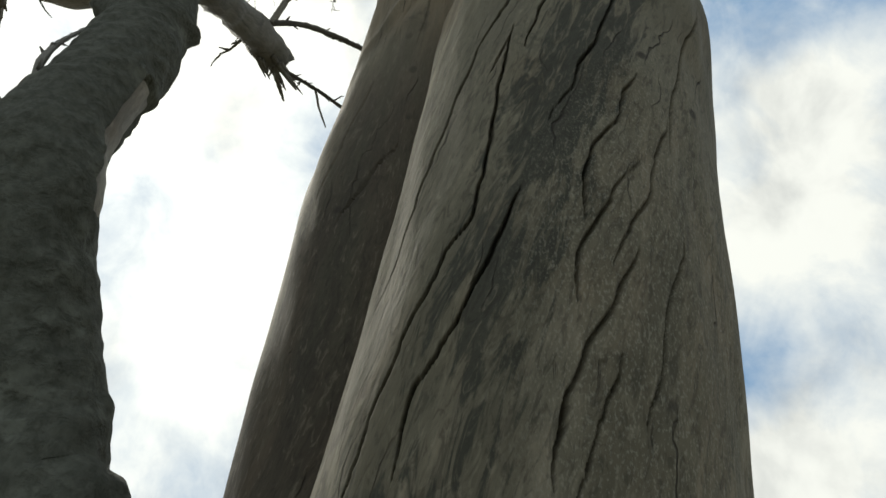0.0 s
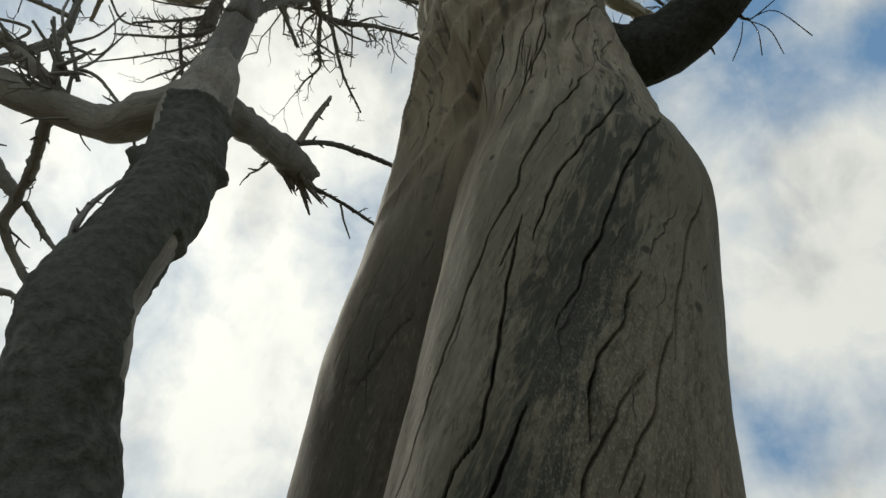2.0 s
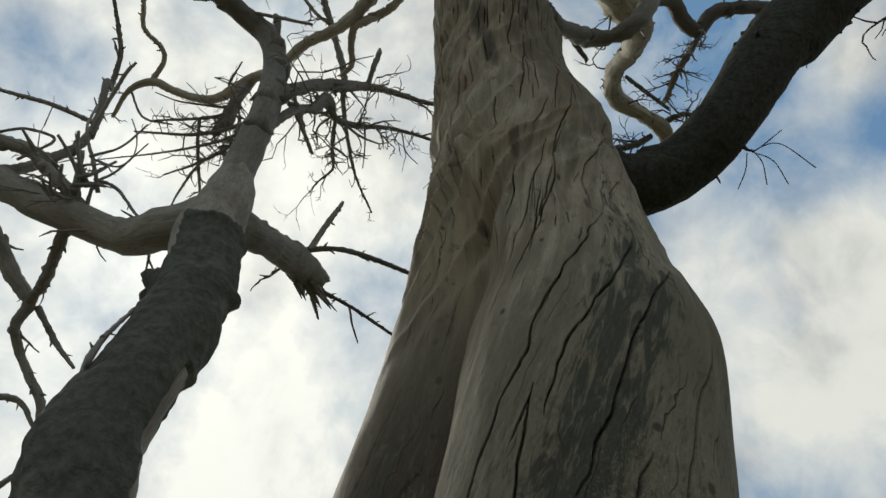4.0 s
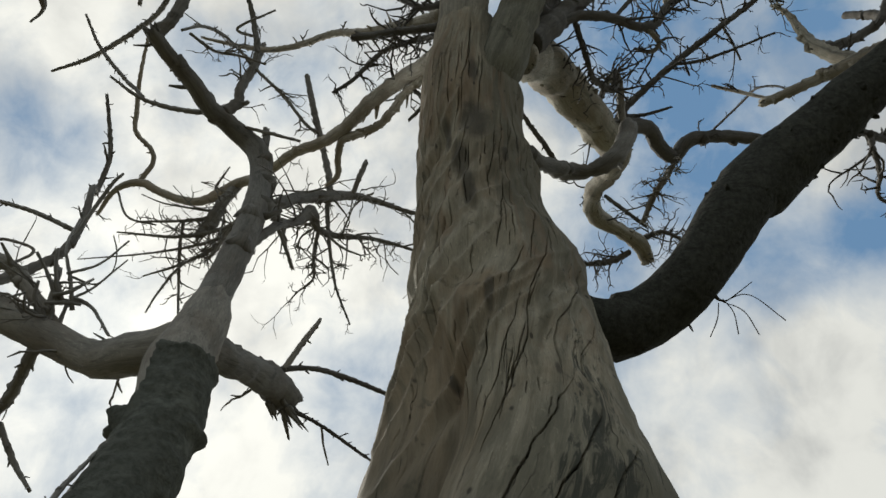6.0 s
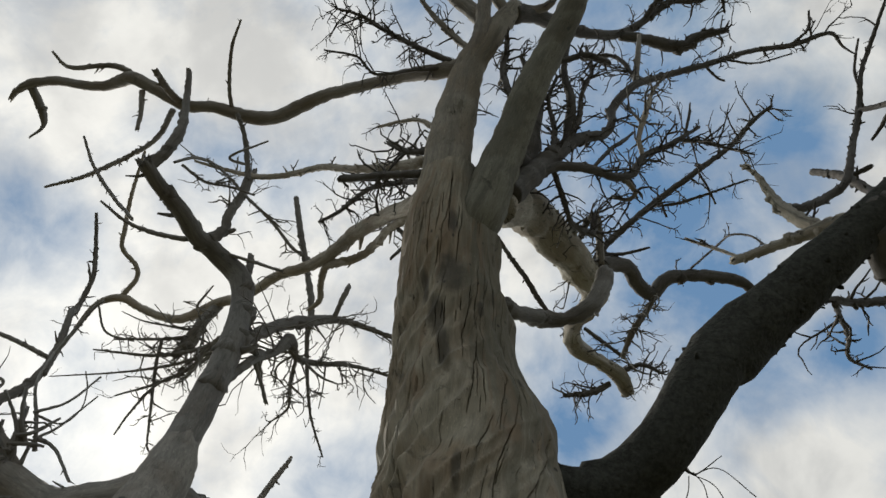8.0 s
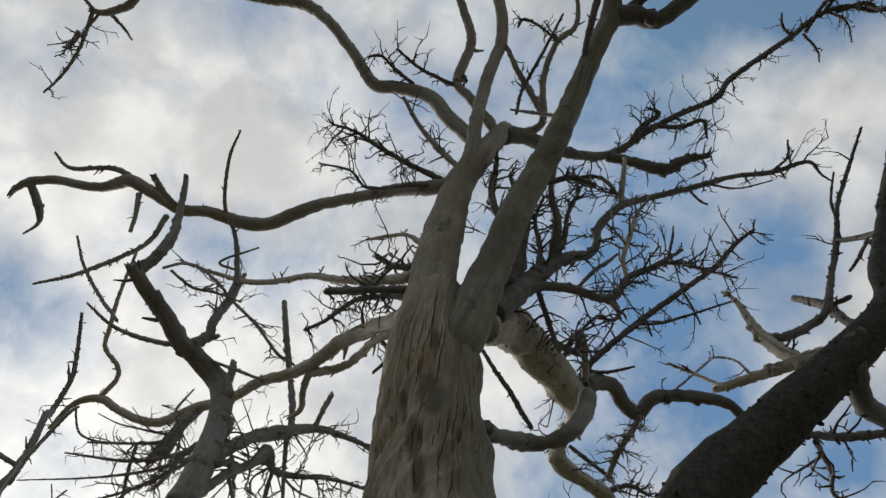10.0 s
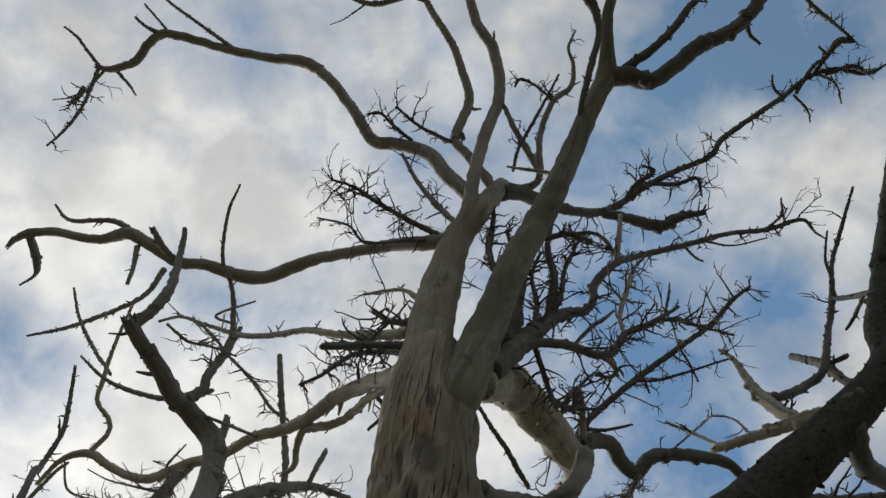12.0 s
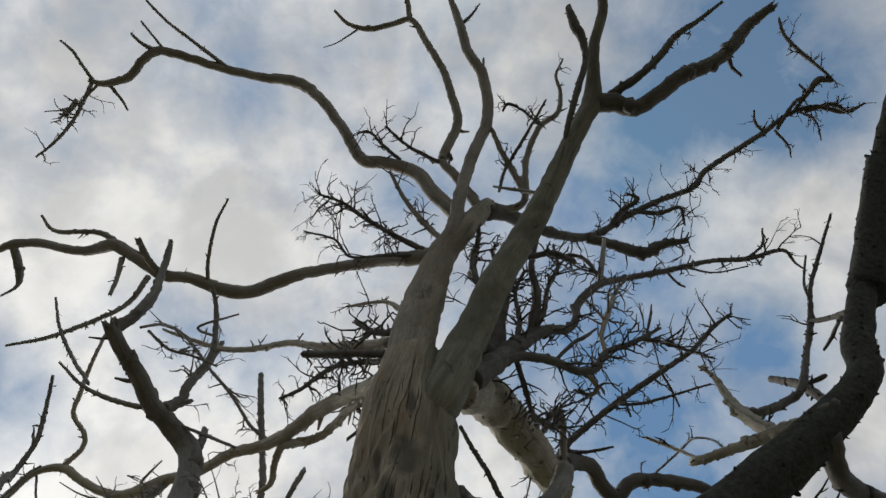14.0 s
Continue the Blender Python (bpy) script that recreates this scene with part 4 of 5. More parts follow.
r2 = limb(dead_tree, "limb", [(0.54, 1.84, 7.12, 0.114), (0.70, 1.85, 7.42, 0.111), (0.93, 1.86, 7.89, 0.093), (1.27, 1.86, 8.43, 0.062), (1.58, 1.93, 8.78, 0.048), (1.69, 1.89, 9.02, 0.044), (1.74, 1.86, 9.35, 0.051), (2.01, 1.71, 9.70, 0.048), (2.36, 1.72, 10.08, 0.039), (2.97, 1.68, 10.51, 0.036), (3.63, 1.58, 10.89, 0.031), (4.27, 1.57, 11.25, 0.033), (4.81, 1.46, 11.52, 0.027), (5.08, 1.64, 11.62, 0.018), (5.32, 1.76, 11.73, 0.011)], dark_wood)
twigs(r2, r2, 46, 0.45, 36)
r21 = limb(r2, "branch", [(1.14, 1.87, 8.20, 0.053), (1.17, 1.74, 8.46, 0.054), (1.21, 1.61, 8.82, 0.047), (1.16, 1.47, 9.30, 0.035), (1.23, 1.28, 9.76, 0.023)], dark_wood)
twigs(r2, r21, 17, 0.40, 37)
r22 = limb(r2, "branch", [(2.02, 1.71, 9.70, 0.037), (2.10, 1.53, 10.18, 0.033), (2.18, 1.41, 10.63, 0.026)], bare_wood)
r23 = limb(r2, "branch", [(1.64, 1.39, 9.41, 0.030), (1.36, 1.28, 9.28, 0.035), (1.14, 1.32, 9.19, 0.034), (0.93, 1.36, 9.10, 0.019)], dark_wood)
twigs(r2, r23, 13, 0.40, 38)
r24 = limb(r2, "branch", [(2.07, 1.71, 9.76, 0.024), (1.94, 1.59, 10.11, 0.025), (1.79, 1.57, 10.31, 0.025), (1.54, 1.65, 10.39, 0.028)], dark_wood)
twigs(r2, r24, 15, 0.35, 39)
r25 = limb(r2, "branch", [(4.27, 1.55, 11.25, 0.020), (4.49, 1.40, 11.44, 0.020), (4.55, 1.24, 11.71, 0.014)], dark_wood)
r26 = limb(r2, "branch", [(3.02, 1.70, 10.54, 0.018), (3.16, 1.81, 10.47, 0.015), (3.25, 1.83, 10.44, 0.012)], dark_wood)
r27 = limb(r2, "branch", [(3.30, 1.65, 10.70, 0.018), (3.69, 1.69, 10.77, 0.012), (4.13, 1.57, 10.86, 0.010)], dark_wood)
r3 = limb(dead_tree, "limb", [(0.78, 1.86, 7.56, 0.050), (1.03, 1.85, 7.76, 0.045), (1.33, 1.92, 7.89, 0.043), (1.59, 2.04, 8.01, 0.041), (1.79, 2.07, 8.17, 0.041), (1.94, 2.00, 8.45, 0.034), (2.21, 1.97, 8.67, 0.028), (2.42, 1.92, 8.85, 0.023), (2.60, 1.89, 9.03, 0.014)], dark_wood)
twigs(r3, r3, 36, 0.50, 40)
r31 = limb(r3, "branch", [(2.34, 1.94, 8.78, 0.025), (2.58, 1.98, 8.87, 0.023), (2.91, 2.09, 9.01, 0.018), (3.29, 2.20, 9.13, 0.011)], dark_wood)
twigs(r3, r31, 27, 0.40, 41)
r32 = limb(r3, "branch", [(1.93, 2.01, 8.42, 0.028), (1.91, 1.90, 8.66, 0.026), (2.01, 1.77, 8.98, 0.030), (2.11, 1.66, 9.29, 0.023), (2.21, 1.58, 9.47, 0.016)], pale_wood)
twigs(r3, r32, 30, 0.40, 42, mat=hazed_twig_wood)
r33 = limb(r3, "branch", [(2.42, 1.91, 8.87, 0.015), (2.48, 1.79, 9.06, 0.015), (2.53, 1.72, 9.28, 0.008)], dark_wood)
r4 = limb(dead_tree, "limb", [(1.64, 3.66, 8.63, 0.052), (1.86, 3.47, 9.08, 0.041), (2.39, 3.12, 9.49, 0.039), (3.04, 2.77, 9.93, 0.035), (3.43, 2.58, 10.22, 0.030), (3.72, 2.31, 10.45, 0.028), (3.93, 2.14, 10.54, 0.019)], dark_wood)
twigs(r4, r4, 40, 0.45, 43)
r41 = limb(r4, "branch", [(2.43, 3.11, 9.53, 0.017), (2.73, 3.07, 9.56, 0.020), (3.09, 3.00, 9.70, 0.017), (3.60, 2.82, 9.82, 0.012)], dark_wood)
twigs(r4, r41, 13, 0.35, 44)
r42 = limb(r4, "branch", [(3.00, 2.78, 9.90, 0.015), (3.11, 2.91, 9.78, 0.015), (3.24, 3.10, 9.67, 0.012)], dark_wood)
r43 = limb(r4, "branch", [(2.53, 3.02, 9.61, 0.017), (2.62, 3.20, 9.46, 0.014)], dark_wood)
r5 = limb(dead_tree, "limb", [(0.46, 1.89, 6.96, 0.138), (0.68, 2.27, 7.77, 0.212), (0.92, 2.60, 8.13, 0.210), (1.18, 2.94, 8.30, 0.202), (1.49, 3.35, 8.47, 0.194), (1.72, 3.68, 8.63, 0.176), (1.80, 4.14, 8.91, 0.128), (1.72, 4.86, 9.37, 0.108), (1.87, 5.36, 9.60, 0.122), (2.21, 5.59, 9.60, 0.098), (2.55, 5.87, 9.67, 0.116), (2.73, 6.16, 9.65, 0.088)], pitted_wood, "pale gnarled limb with holes")
twigs(r5, r5, 26, 0.50, 45)
r5a = limb(r5, "branch", [(1.63, 3.45, 8.54, 0.117), (1.90, 3.51, 8.80, 0.095), (2.17, 3.65, 9.00, 0.087), (2.31, 3.88, 9.05, 0.086), (2.55, 4.07, 9.09, 0.088), (2.74, 3.93, 9.24, 0.083), (3.21, 3.97, 9.41, 0.074), (3.73, 4.07, 9.50, 0.070), (3.92, 4.19, 9.45, 0.056), (4.10, 4.32, 9.39, 0.037)], dark_wood)
twigs(r5, r5a, 13, 0.40, 46)
r5c = limb(dead_tree, "limb", [(0.52, 2.20, 6.07, 0.062), (0.66, 2.38, 6.24, 0.058), (0.88, 2.60, 6.48, 0.070), (1.07, 2.64, 6.54, 0.058), (1.23, 2.58, 6.62, 0.072), (1.38, 2.60, 6.89, 0.078), (1.47, 2.63, 7.21, 0.080)], dull_wood)
r5d = limb(dead_tree, "limb", [(0.63, 3.42, 9.10, 0.024), (0.76, 3.66, 9.19, 0.027), (0.91, 3.90, 9.25, 0.031), (1.05, 4.08, 9.23, 0.036), (1.18, 4.28, 9.20, 0.037), (1.34, 4.48, 9.16, 0.026)], dark_wood)
r5e = limb(r5, "branch", [(2.61, 4.03, 9.14, 0.026), (2.54, 4.26, 9.07, 0.035), (2.39, 4.55, 8.97, 0.041), (2.28, 4.81, 8.80, 0.032)], bare_wood)
twigs(r5, r5e, 36, 0.45, 47, mat=hazed_twig_wood)
r5f = limb(r5, "branch", [(1.88, 4.83, 9.32, 0.027), (2.24, 5.20, 9.49, 0.028), (2.57, 5.50, 9.58, 0.023)], dark_wood)
r5g = limb(r5, "branch", [(2.42, 5.97, 9.58, 0.046), (2.11, 5.95, 9.35, 0.045), (1.74, 5.87, 9.18, 0.028)], dark_wood)
twigs(r5, r5g, 24, 0.40, 48)
r5h = limb(r5, "branch", [(2.60, 5.81, 9.70, 0.040), (2.85, 5.68, 9.70, 0.033), (3.10, 5.70, 9.57, 0.023)], dark_wood)
twigs(r5, r5h, 24, 0.45, 49)
r5i = limb(r5, "branch", [(1.41, 3.25, 8.43, 0.020), (1.53, 3.00, 8.73, 0.035), (1.67, 2.94, 8.90, 0.038), (1.74, 3.19, 8.79, 0.041), (1.75, 3.37, 8.60, 0.046)], bare_wood)
twigs(r5, r5i, 24, 0.45, 50)
r5j = limb(r5, "branch", [(1.76, 3.51, 9.01, 0.021), (2.08, 3.46, 8.98, 0.021), (2.35, 3.35, 8.97, 0.013)], dark_wood)
big = limb(dead_tree, "limb", [(0.43, 2.20, 4.61, 0.128), (0.83, 2.34, 4.50, 0.166), (1.01, 2.35, 4.53, 0.183), (1.24, 2.27, 4.64, 0.171), (1.40, 2.13, 4.77, 0.172), (1.72, 1.96, 5.21, 0.185), (2.00, 1.89, 5.48, 0.205), (3.25, 1.23, 6.48, 0.125), (3.48, 1.03, 7.01, 0.122), (3.76, 0.77, 7.64, 0.105), (4.03, 0.36, 8.28, 0.103), (4.24, -0.18, 8.83, 0.097), (3.81, 0.77, 7.65, 0.158), (4.09, 0.35, 8.29, 0.138), (4.30, -0.19, 8.83, 0.121), (4.52, -0.79, 9.31, 0.108), (4.68, -1.41, 9.66, 0.078)], dark_bark, "thick limb in dark rough bark")
wh1 = limb(big, "branch", [(1.40, 2.22, 4.63, 0.022), (1.48, 2.18, 4.62, 0.016), (1.53, 2.19, 4.58, 0.005), (1.67, 2.09, 4.64, 0.003)], dark_wood)
wh2 = limb(big, "branch", [(1.52, 2.19, 4.58, 0.003), (1.66, 2.15, 4.60, 0.003), (1.85, 2.23, 4.49, 0.003)], dark_wood)
wh3 = limb(big, "branch", [(1.52, 2.19, 4.58, 0.003), (1.64, 2.23, 4.55, 0.003), (1.73, 2.33, 4.47, 0.003)], dark_wood)
wh4 = limb(big, "branch", [(1.50, 2.20, 4.58, 0.003), (1.51, 2.30, 4.55, 0.003), (1.49, 2.41, 4.52, 0.003)], dark_wood)
wh5 = limb(big, "branch", [(1.52, 2.18, 4.59, 0.003), (1.59, 2.25, 4.56, 0.003), (1.63, 2.36, 4.50, 0.003)], dark_wood)
wh6 = limb(big, "branch", [(1.32, 2.30, 4.58, 0.012), (1.35, 2.31, 4.50, 0.007), (1.37, 2.34, 4.49, 0.004)], dark_wood)
wh7 = limb(big, "branch", [(1.10, 2.40, 4.49, 0.045), (1.06, 2.38, 4.38, 0.029), (1.03, 2.37, 4.35, 0.012)], dark_bark)
cr0 = limb(dead_tree, "limb", [(0.61, 1.99, 7.61, 0.164), (0.72, 1.90, 8.03, 0.134), (0.79, 1.78, 8.45, 0.113), (0.84, 1.64, 8.72, 0.088), (0.87, 1.56, 8.84, 0.061)], dark_wood)
cr1 = limb(stem, "branch", [(0.62, 1.59, 7.77, 0.033), (0.59, 1.48, 8.33, 0.037), (0.50, 1.39, 8.88, 0.033), (0.55, 1.25, 9.42, 0.030), (0.51, 1.16, 9.95, 0.024)], dark_wood)
twigs(stem, cr1, 42, 0.32, 51)
cr2 = limb(stem, "branch", [(0.81, 1.85, 8.28, 0.031), (0.76, 1.75, 8.74, 0.030), (0.82, 1.60, 9.20, 0.027), (0.72, 1.44, 9.66, 0.023)], dark_wood)
twigs(stem, cr2, 38, 0.32, 52)
cr3 = limb(r2, "branch", [(1.04, 1.85, 8.07, 0.030), (1.25, 1.71, 8.49, 0.030), (1.32, 1.57, 8.92, 0.024), (1.45, 1.44, 9.32, 0.020), (1.42, 1.32, 9.74, 0.016)], dark_wood)
twigs(r2, cr3, 27, 0.30, 53)
cr4 = limb(r2, "branch", [(0.96, 1.85, 7.93, 0.030), (1.02, 1.75, 8.37, 0.027), (0.98, 1.63, 8.81, 0.021), (1.07, 1.48, 9.13, 0.017)], dark_wood)
twigs(r2, cr4, 42, 0.30, 54)
cr5 = limb(r3, "branch", [(0.97, 1.87, 7.70, 0.025), (1.12, 2.22, 7.77, 0.024), (1.25, 2.50, 7.87, 0.027), (1.52, 2.76, 8.20, 0.038), (1.57, 2.71, 8.50, 0.024)], dark_wood)
twigs(r3, cr5, 32, 0.30, 55)
cr6 = limb(r3, "branch", [(1.36, 1.91, 7.91, 0.021), (1.54, 1.84, 8.18, 0.020), (1.71, 1.84, 8.42, 0.018), (1.82, 1.81, 8.57, 0.012)], dark_wood)
cr7 = limb(r3, "branch", [(1.67, 2.06, 8.05, 0.027), (1.83, 2.22, 8.09, 0.025), (1.77, 2.32, 8.10, 0.020), (1.64, 2.32, 8.17, 0.014)], bare_wood)
twigs(r3, cr7, 15, 0.30, 56)
bg1 = limb(big, "branch", [(2.93, 1.33, 6.16, 0.061), (2.83, 1.44, 6.28, 0.059), (2.71, 1.62, 6.42, 0.049), (2.55, 1.85, 6.57, 0.038), (2.35, 2.07, 6.70, 0.035)], pitted_wood)
bg2 = limb(big, "branch", [(2.77, 1.56, 6.36, 0.051), (2.74, 1.67, 6.65, 0.055), (2.72, 1.74, 6.99, 0.050), (2.68, 1.72, 7.20, 0.039), (2.64, 1.68, 7.48, 0.023), (2.56, 1.68, 7.64, 0.011)], pitted_wood)
twigs(big, bg2, 4, 0.20, 57)
bg3 = limb(big, "branch", [(2.72, 1.76, 7.01, 0.034), (2.98, 1.78, 7.13, 0.039), (3.29, 1.76, 7.38, 0.037), (3.47, 1.71, 7.58, 0.038), (3.67, 1.59, 8.04, 0.031), (3.85, 1.41, 8.47, 0.032), (3.90, 1.15, 8.74, 0.023), (4.02, 0.95, 8.99, 0.023), (4.22, 0.49, 9.37, 0.014)], dark_wood)
twigs(big, bg3, 8, 0.25, 58)
bg4 = limb(big, "branch", [(3.68, 2.12, 8.59, 0.033), (3.66, 1.90, 8.05, 0.041), (3.53, 1.71, 7.46, 0.038), (3.31, 1.47, 6.70, 0.035)], dark_wood)
bg5 = limb(big, "branch", [(3.62, 1.84, 7.86, 0.028), (3.74, 1.68, 7.78, 0.023)], dark_wood)
bg6 = limb(big, "branch", [(3.85, 1.41, 8.47, 0.022), (3.81, 1.22, 8.08, 0.026), (3.68, 0.98, 7.59, 0.026)], dark_wood)
bg7 = limb(big, "branch", [(3.72, 1.06, 7.76, 0.018), (3.76, 1.32, 7.87, 0.019), (3.71, 1.46, 7.85, 0.012)], dark_wood)
bg8 = limb(big, "branch", [(2.38, 2.04, 6.68, 0.013), (2.25, 2.14, 6.99, 0.016), (2.11, 2.22, 7.24, 0.014)], pale_wood)
twigs(big, bg8, 4, 0.20, 59)
bg9 = limb(big, "branch", [(3.05, 3.87, 9.41, 0.015), (3.15, 3.32, 9.07, 0.014), (3.09, 2.96, 8.68, 0.013), (3.09, 2.69, 8.21, 0.012), (3.04, 2.51, 7.70, 0.009)], dark_wood)
twigs(big, bg9, 6, 0.20, 60)
bg10 = limb(big, "branch", [(2.92, 1.38, 6.08, 0.077), (3.06, 1.65, 6.13, 0.076), (3.31, 1.87, 6.27, 0.077), (3.67, 2.07, 6.46, 0.074), (4.13, 2.25, 6.73, 0.062)], dark_wood)
bg11 = limb(big, "branch", [(2.45, 1.73, 5.68, 0.033), (2.69, 1.86, 5.91, 0.024), (3.14, 2.14, 6.31, 0.031), (3.61, 2.31, 6.63, 0.032), (4.14, 2.50, 7.01, 0.023)], dark_wood)
twigs(big, bg11, 17, 0.40, 61)
bg12 = limb(big, "branch", [(2.59, 1.73, 5.66, 0.023), (2.76, 1.94, 5.83, 0.019), (3.00, 2.25, 6.02, 0.019), (3.15, 2.53, 6.14, 0.016), (3.43, 2.71, 6.25, 0.010)], dark_wood)
twigs(big, bg12, 13, 0.35, 62)
bg13 = limb(big, "branch", [(3.87, 1.24, 8.65, 0.015), (3.86, 1.12, 8.82, 0.015), (3.91, 0.89, 9.03, 0.010)], dark_wood)
bg14 = limb(big, "branch", [(3.13, 1.27, 6.33, 0.073), (2.94, 1.28, 6.25, 0.036), (2.83, 1.34, 6.21, 0.025)], dark_wood)
mll = limb(dead_tree, "limb", [(-0.11, 1.88, 7.11, 0.086), (-0.29, 2.21, 7.50, 0.075), (-0.64, 2.76, 8.20, 0.079), (-1.00, 3.26, 8.68, 0.081), (-1.32, 3.70, 8.94, 0.073), (-1.64, 4.03, 9.15, 0.068), (-2.03, 4.27, 9.27, 0.064), (-2.41, 4.58, 9.32, 0.063), (-2.63, 4.76, 9.38, 0.068), (-2.88, 4.88, 9.45, 0.069), (-3.20, 5.07, 9.45, 0.070), (-3.48, 5.11, 9.31, 0.058), (-3.86, 5.02, 9.34, 0.052), (-4.24, 4.94, 9.48, 0.056), (-4.60, 5.07, 9.46, 0.037), (-4.87, 5.37, 9.34, 0.024)], pale_wood)
twigs(mll, mll, 15, 0.45, 63, mat=hazed_twig_wood)
lb12 = limb(mll, "branch", [(-2.92, 4.93, 9.45, 0.069), (-3.06, 5.01, 9.17, 0.075), (-3.18, 5.16, 8.89, 0.093), (-3.29, 5.19, 8.70, 0.043)], hazed_twig_wood)
twigs(mll, lb12, 46, 0.60, 64, 0.8, mat=hazed_twig_wood)
lb11 = limb(mll, "branch", [(-4.23, 4.92, 9.50, 0.036), (-4.08, 4.75, 9.66, 0.033), (-4.08, 4.58, 9.73, 0.033), (-4.23, 4.34, 9.76, 0.029), (-4.20, 4.10, 9.88, 0.032), (-4.16, 3.76, 10.12, 0.026), (-4.03, 3.26, 10.46, 0.020)], pale_wood)
ml1 = limb(mll, "branch", [(-0.30, 2.35, 7.57, 0.041), (-0.55, 2.78, 7.99, 0.041), (-0.83, 3.39, 8.53, 0.045), (-1.08, 3.62, 8.70, 0.049), (-1.36, 3.88, 8.97, 0.046), (-1.44, 4.11, 8.93, 0.041), (-1.45, 4.33, 8.89, 0.036), (-1.59, 4.48, 8.88, 0.025)], pale_wood)
sh1 = limb(mll, "branch", [(-2.68, 5.10, 9.00, 0.034), (-3.01, 5.16, 8.81, 0.028), (-3.49, 5.13, 8.60, 0.022), (-4.13, 4.93, 8.41, 0.010)], hazed_twig_wood)
twigs(mll, sh1, 17, 0.40, 65, mat=hazed_twig_wood)
sh2 = limb(mll, "branch", [(-2.66, 5.18, 8.93, 0.030), (-3.04, 5.30, 8.65, 0.026), (-3.39, 5.37, 8.38, 0.019), (-3.81, 5.36, 8.10, 0.010)], hazed_twig_wood)
twigs(mll, sh2, 19, 0.40, 66, mat=hazed_twig_wood)
sh3 = limb(mll, "branch", [(-2.75, 5.19, 8.88, 0.026), (-3.22, 5.24, 8.60, 0.021), (-3.79, 5.18, 8.32, 0.013), (-4.51, 5.08, 8.06, 0.006)], hazed_twig_wood)
twigs(mll, sh3, 10, 0.40, 67, mat=hazed_twig_wood)
sh4 = limb(mll, "branch", [(-3.00, 5.09, 9.11, 0.028), (-3.33, 5.10, 8.92, 0.024), (-3.98, 4.96, 8.66, 0.013)], hazed_twig_wood)
twigs(mll, sh4, 15, 0.40, 68, mat=hazed_twig_wood)
sh5 = limb(mll, "branch", [(-3.48, 5.07, 8.86, 0.024), (-3.47, 5.28, 8.52, 0.024), (-3.38, 5.52, 8.02, 0.019), (-3.32, 5.70, 7.68, 0.013)], hazed_twig_wood)
twigs(mll, sh5, 13, 0.40, 69, mat=hazed_twig_wood)
sh6 = limb(mll, "branch", [(-3.14, 5.35, 8.54, 0.019), (-3.38, 5.32, 8.28, 0.017), (-3.56, 5.42, 7.90, 0.015), (-3.63, 5.48, 7.60, 0.010)], hazed_twig_wood)
sh7 = limb(mll, "branch", [(-2.72, 5.07, 9.01, 0.038), (-2.92, 5.18, 8.84, 0.038), (-3.02, 5.28, 8.56, 0.032), (-3.11, 5.35, 8.45, 0.019)], bare_wood)
twigs(mll, sh7, 17, 0.45, 70, mat=hazed_twig_wood)
sh8 = limb(mll, "branch", [(-3.24, 5.03, 9.48, 0.022), (-3.21, 4.96, 9.51, 0.018), (-3.02, 4.73, 9.60, 0.011)], hazed_twig_wood)
sh9 = limb(mll, "branch", [(-4.56, 5.06, 9.46, 0.016), (-4.37, 5.27, 9.16, 0.016), (-3.98, 5.34, 9.09, 0.011)], hazed_twig_wood)
sh10 = limb(mll, "branch", [(-3.16, 5.05, 9.04, 0.020), (-3.48, 4.94, 8.97, 0.015), (-3.72, 4.84, 8.91, 0.010), (-3.94, 4.70, 8.89, 0.006)], hazed_twig_wood)
ml2 = limb(dead_tree, "limb", [(-0.18, 1.80, 7.58, 0.052), (-0.46, 2.02, 7.90, 0.047), (-0.91, 2.31, 8.39, 0.042), (-1.36, 2.55, 8.88, 0.037), (-1.84, 2.88, 9.30, 0.035), (-2.26, 3.06, 9.56, 0.034), (-2.70, 3.15, 9.85, 0.026), (-3.19, 3.14, 10.04, 0.018)], pale_wood)
twigs(ml2, ml2, 10, 0.30, 71, mat=hazed_twig_wood)
ml3 = limb(dead_tree, "limb", [(-0.19, 1.83, 7.39, 0.039), (-0.46, 1.89, 7.45, 0.036), (-0.90, 2.00, 7.54, 0.033)], dark_wood)
twigs(ml3, ml3, 10, 0.35, 72)
ml4 = limb(mll, "branch", [(-0.18, 1.88, 7.35, 0.027), (-0.44, 2.13, 7.79, 0.025), (-0.76, 2.43, 8.20, 0.025), (-1.12, 2.92, 8.60, 0.022), (-1.38, 3.17, 8.78, 0.018)], dark_wood)
twigs(mll, ml4, 34, 0.45, 73)
ml5 = limb(mll, "branch", [(-0.43, 2.60, 7.80, 0.022), (-0.32, 2.60, 7.53, 0.021), (-0.44, 2.66, 7.31, 0.014)], dark_wood)
ml6 = limb(dead_tree, "limb", [(-0.12, 1.69, 8.09, 0.034), (-0.32, 1.70, 8.28, 0.020), (-0.69, 1.88, 8.49, 0.014)], pale_wood)
twigs(ml6, ml6, 8, 0.35, 74)
ml7 = limb(dead_tree, "limb", [(-0.13, 1.77, 7.76, 0.037), (-0.36, 1.86, 7.90, 0.029), (-0.54, 1.87, 8.09, 0.026)], dark_wood)
twigs(ml7, ml7, 17, 0.40, 75)

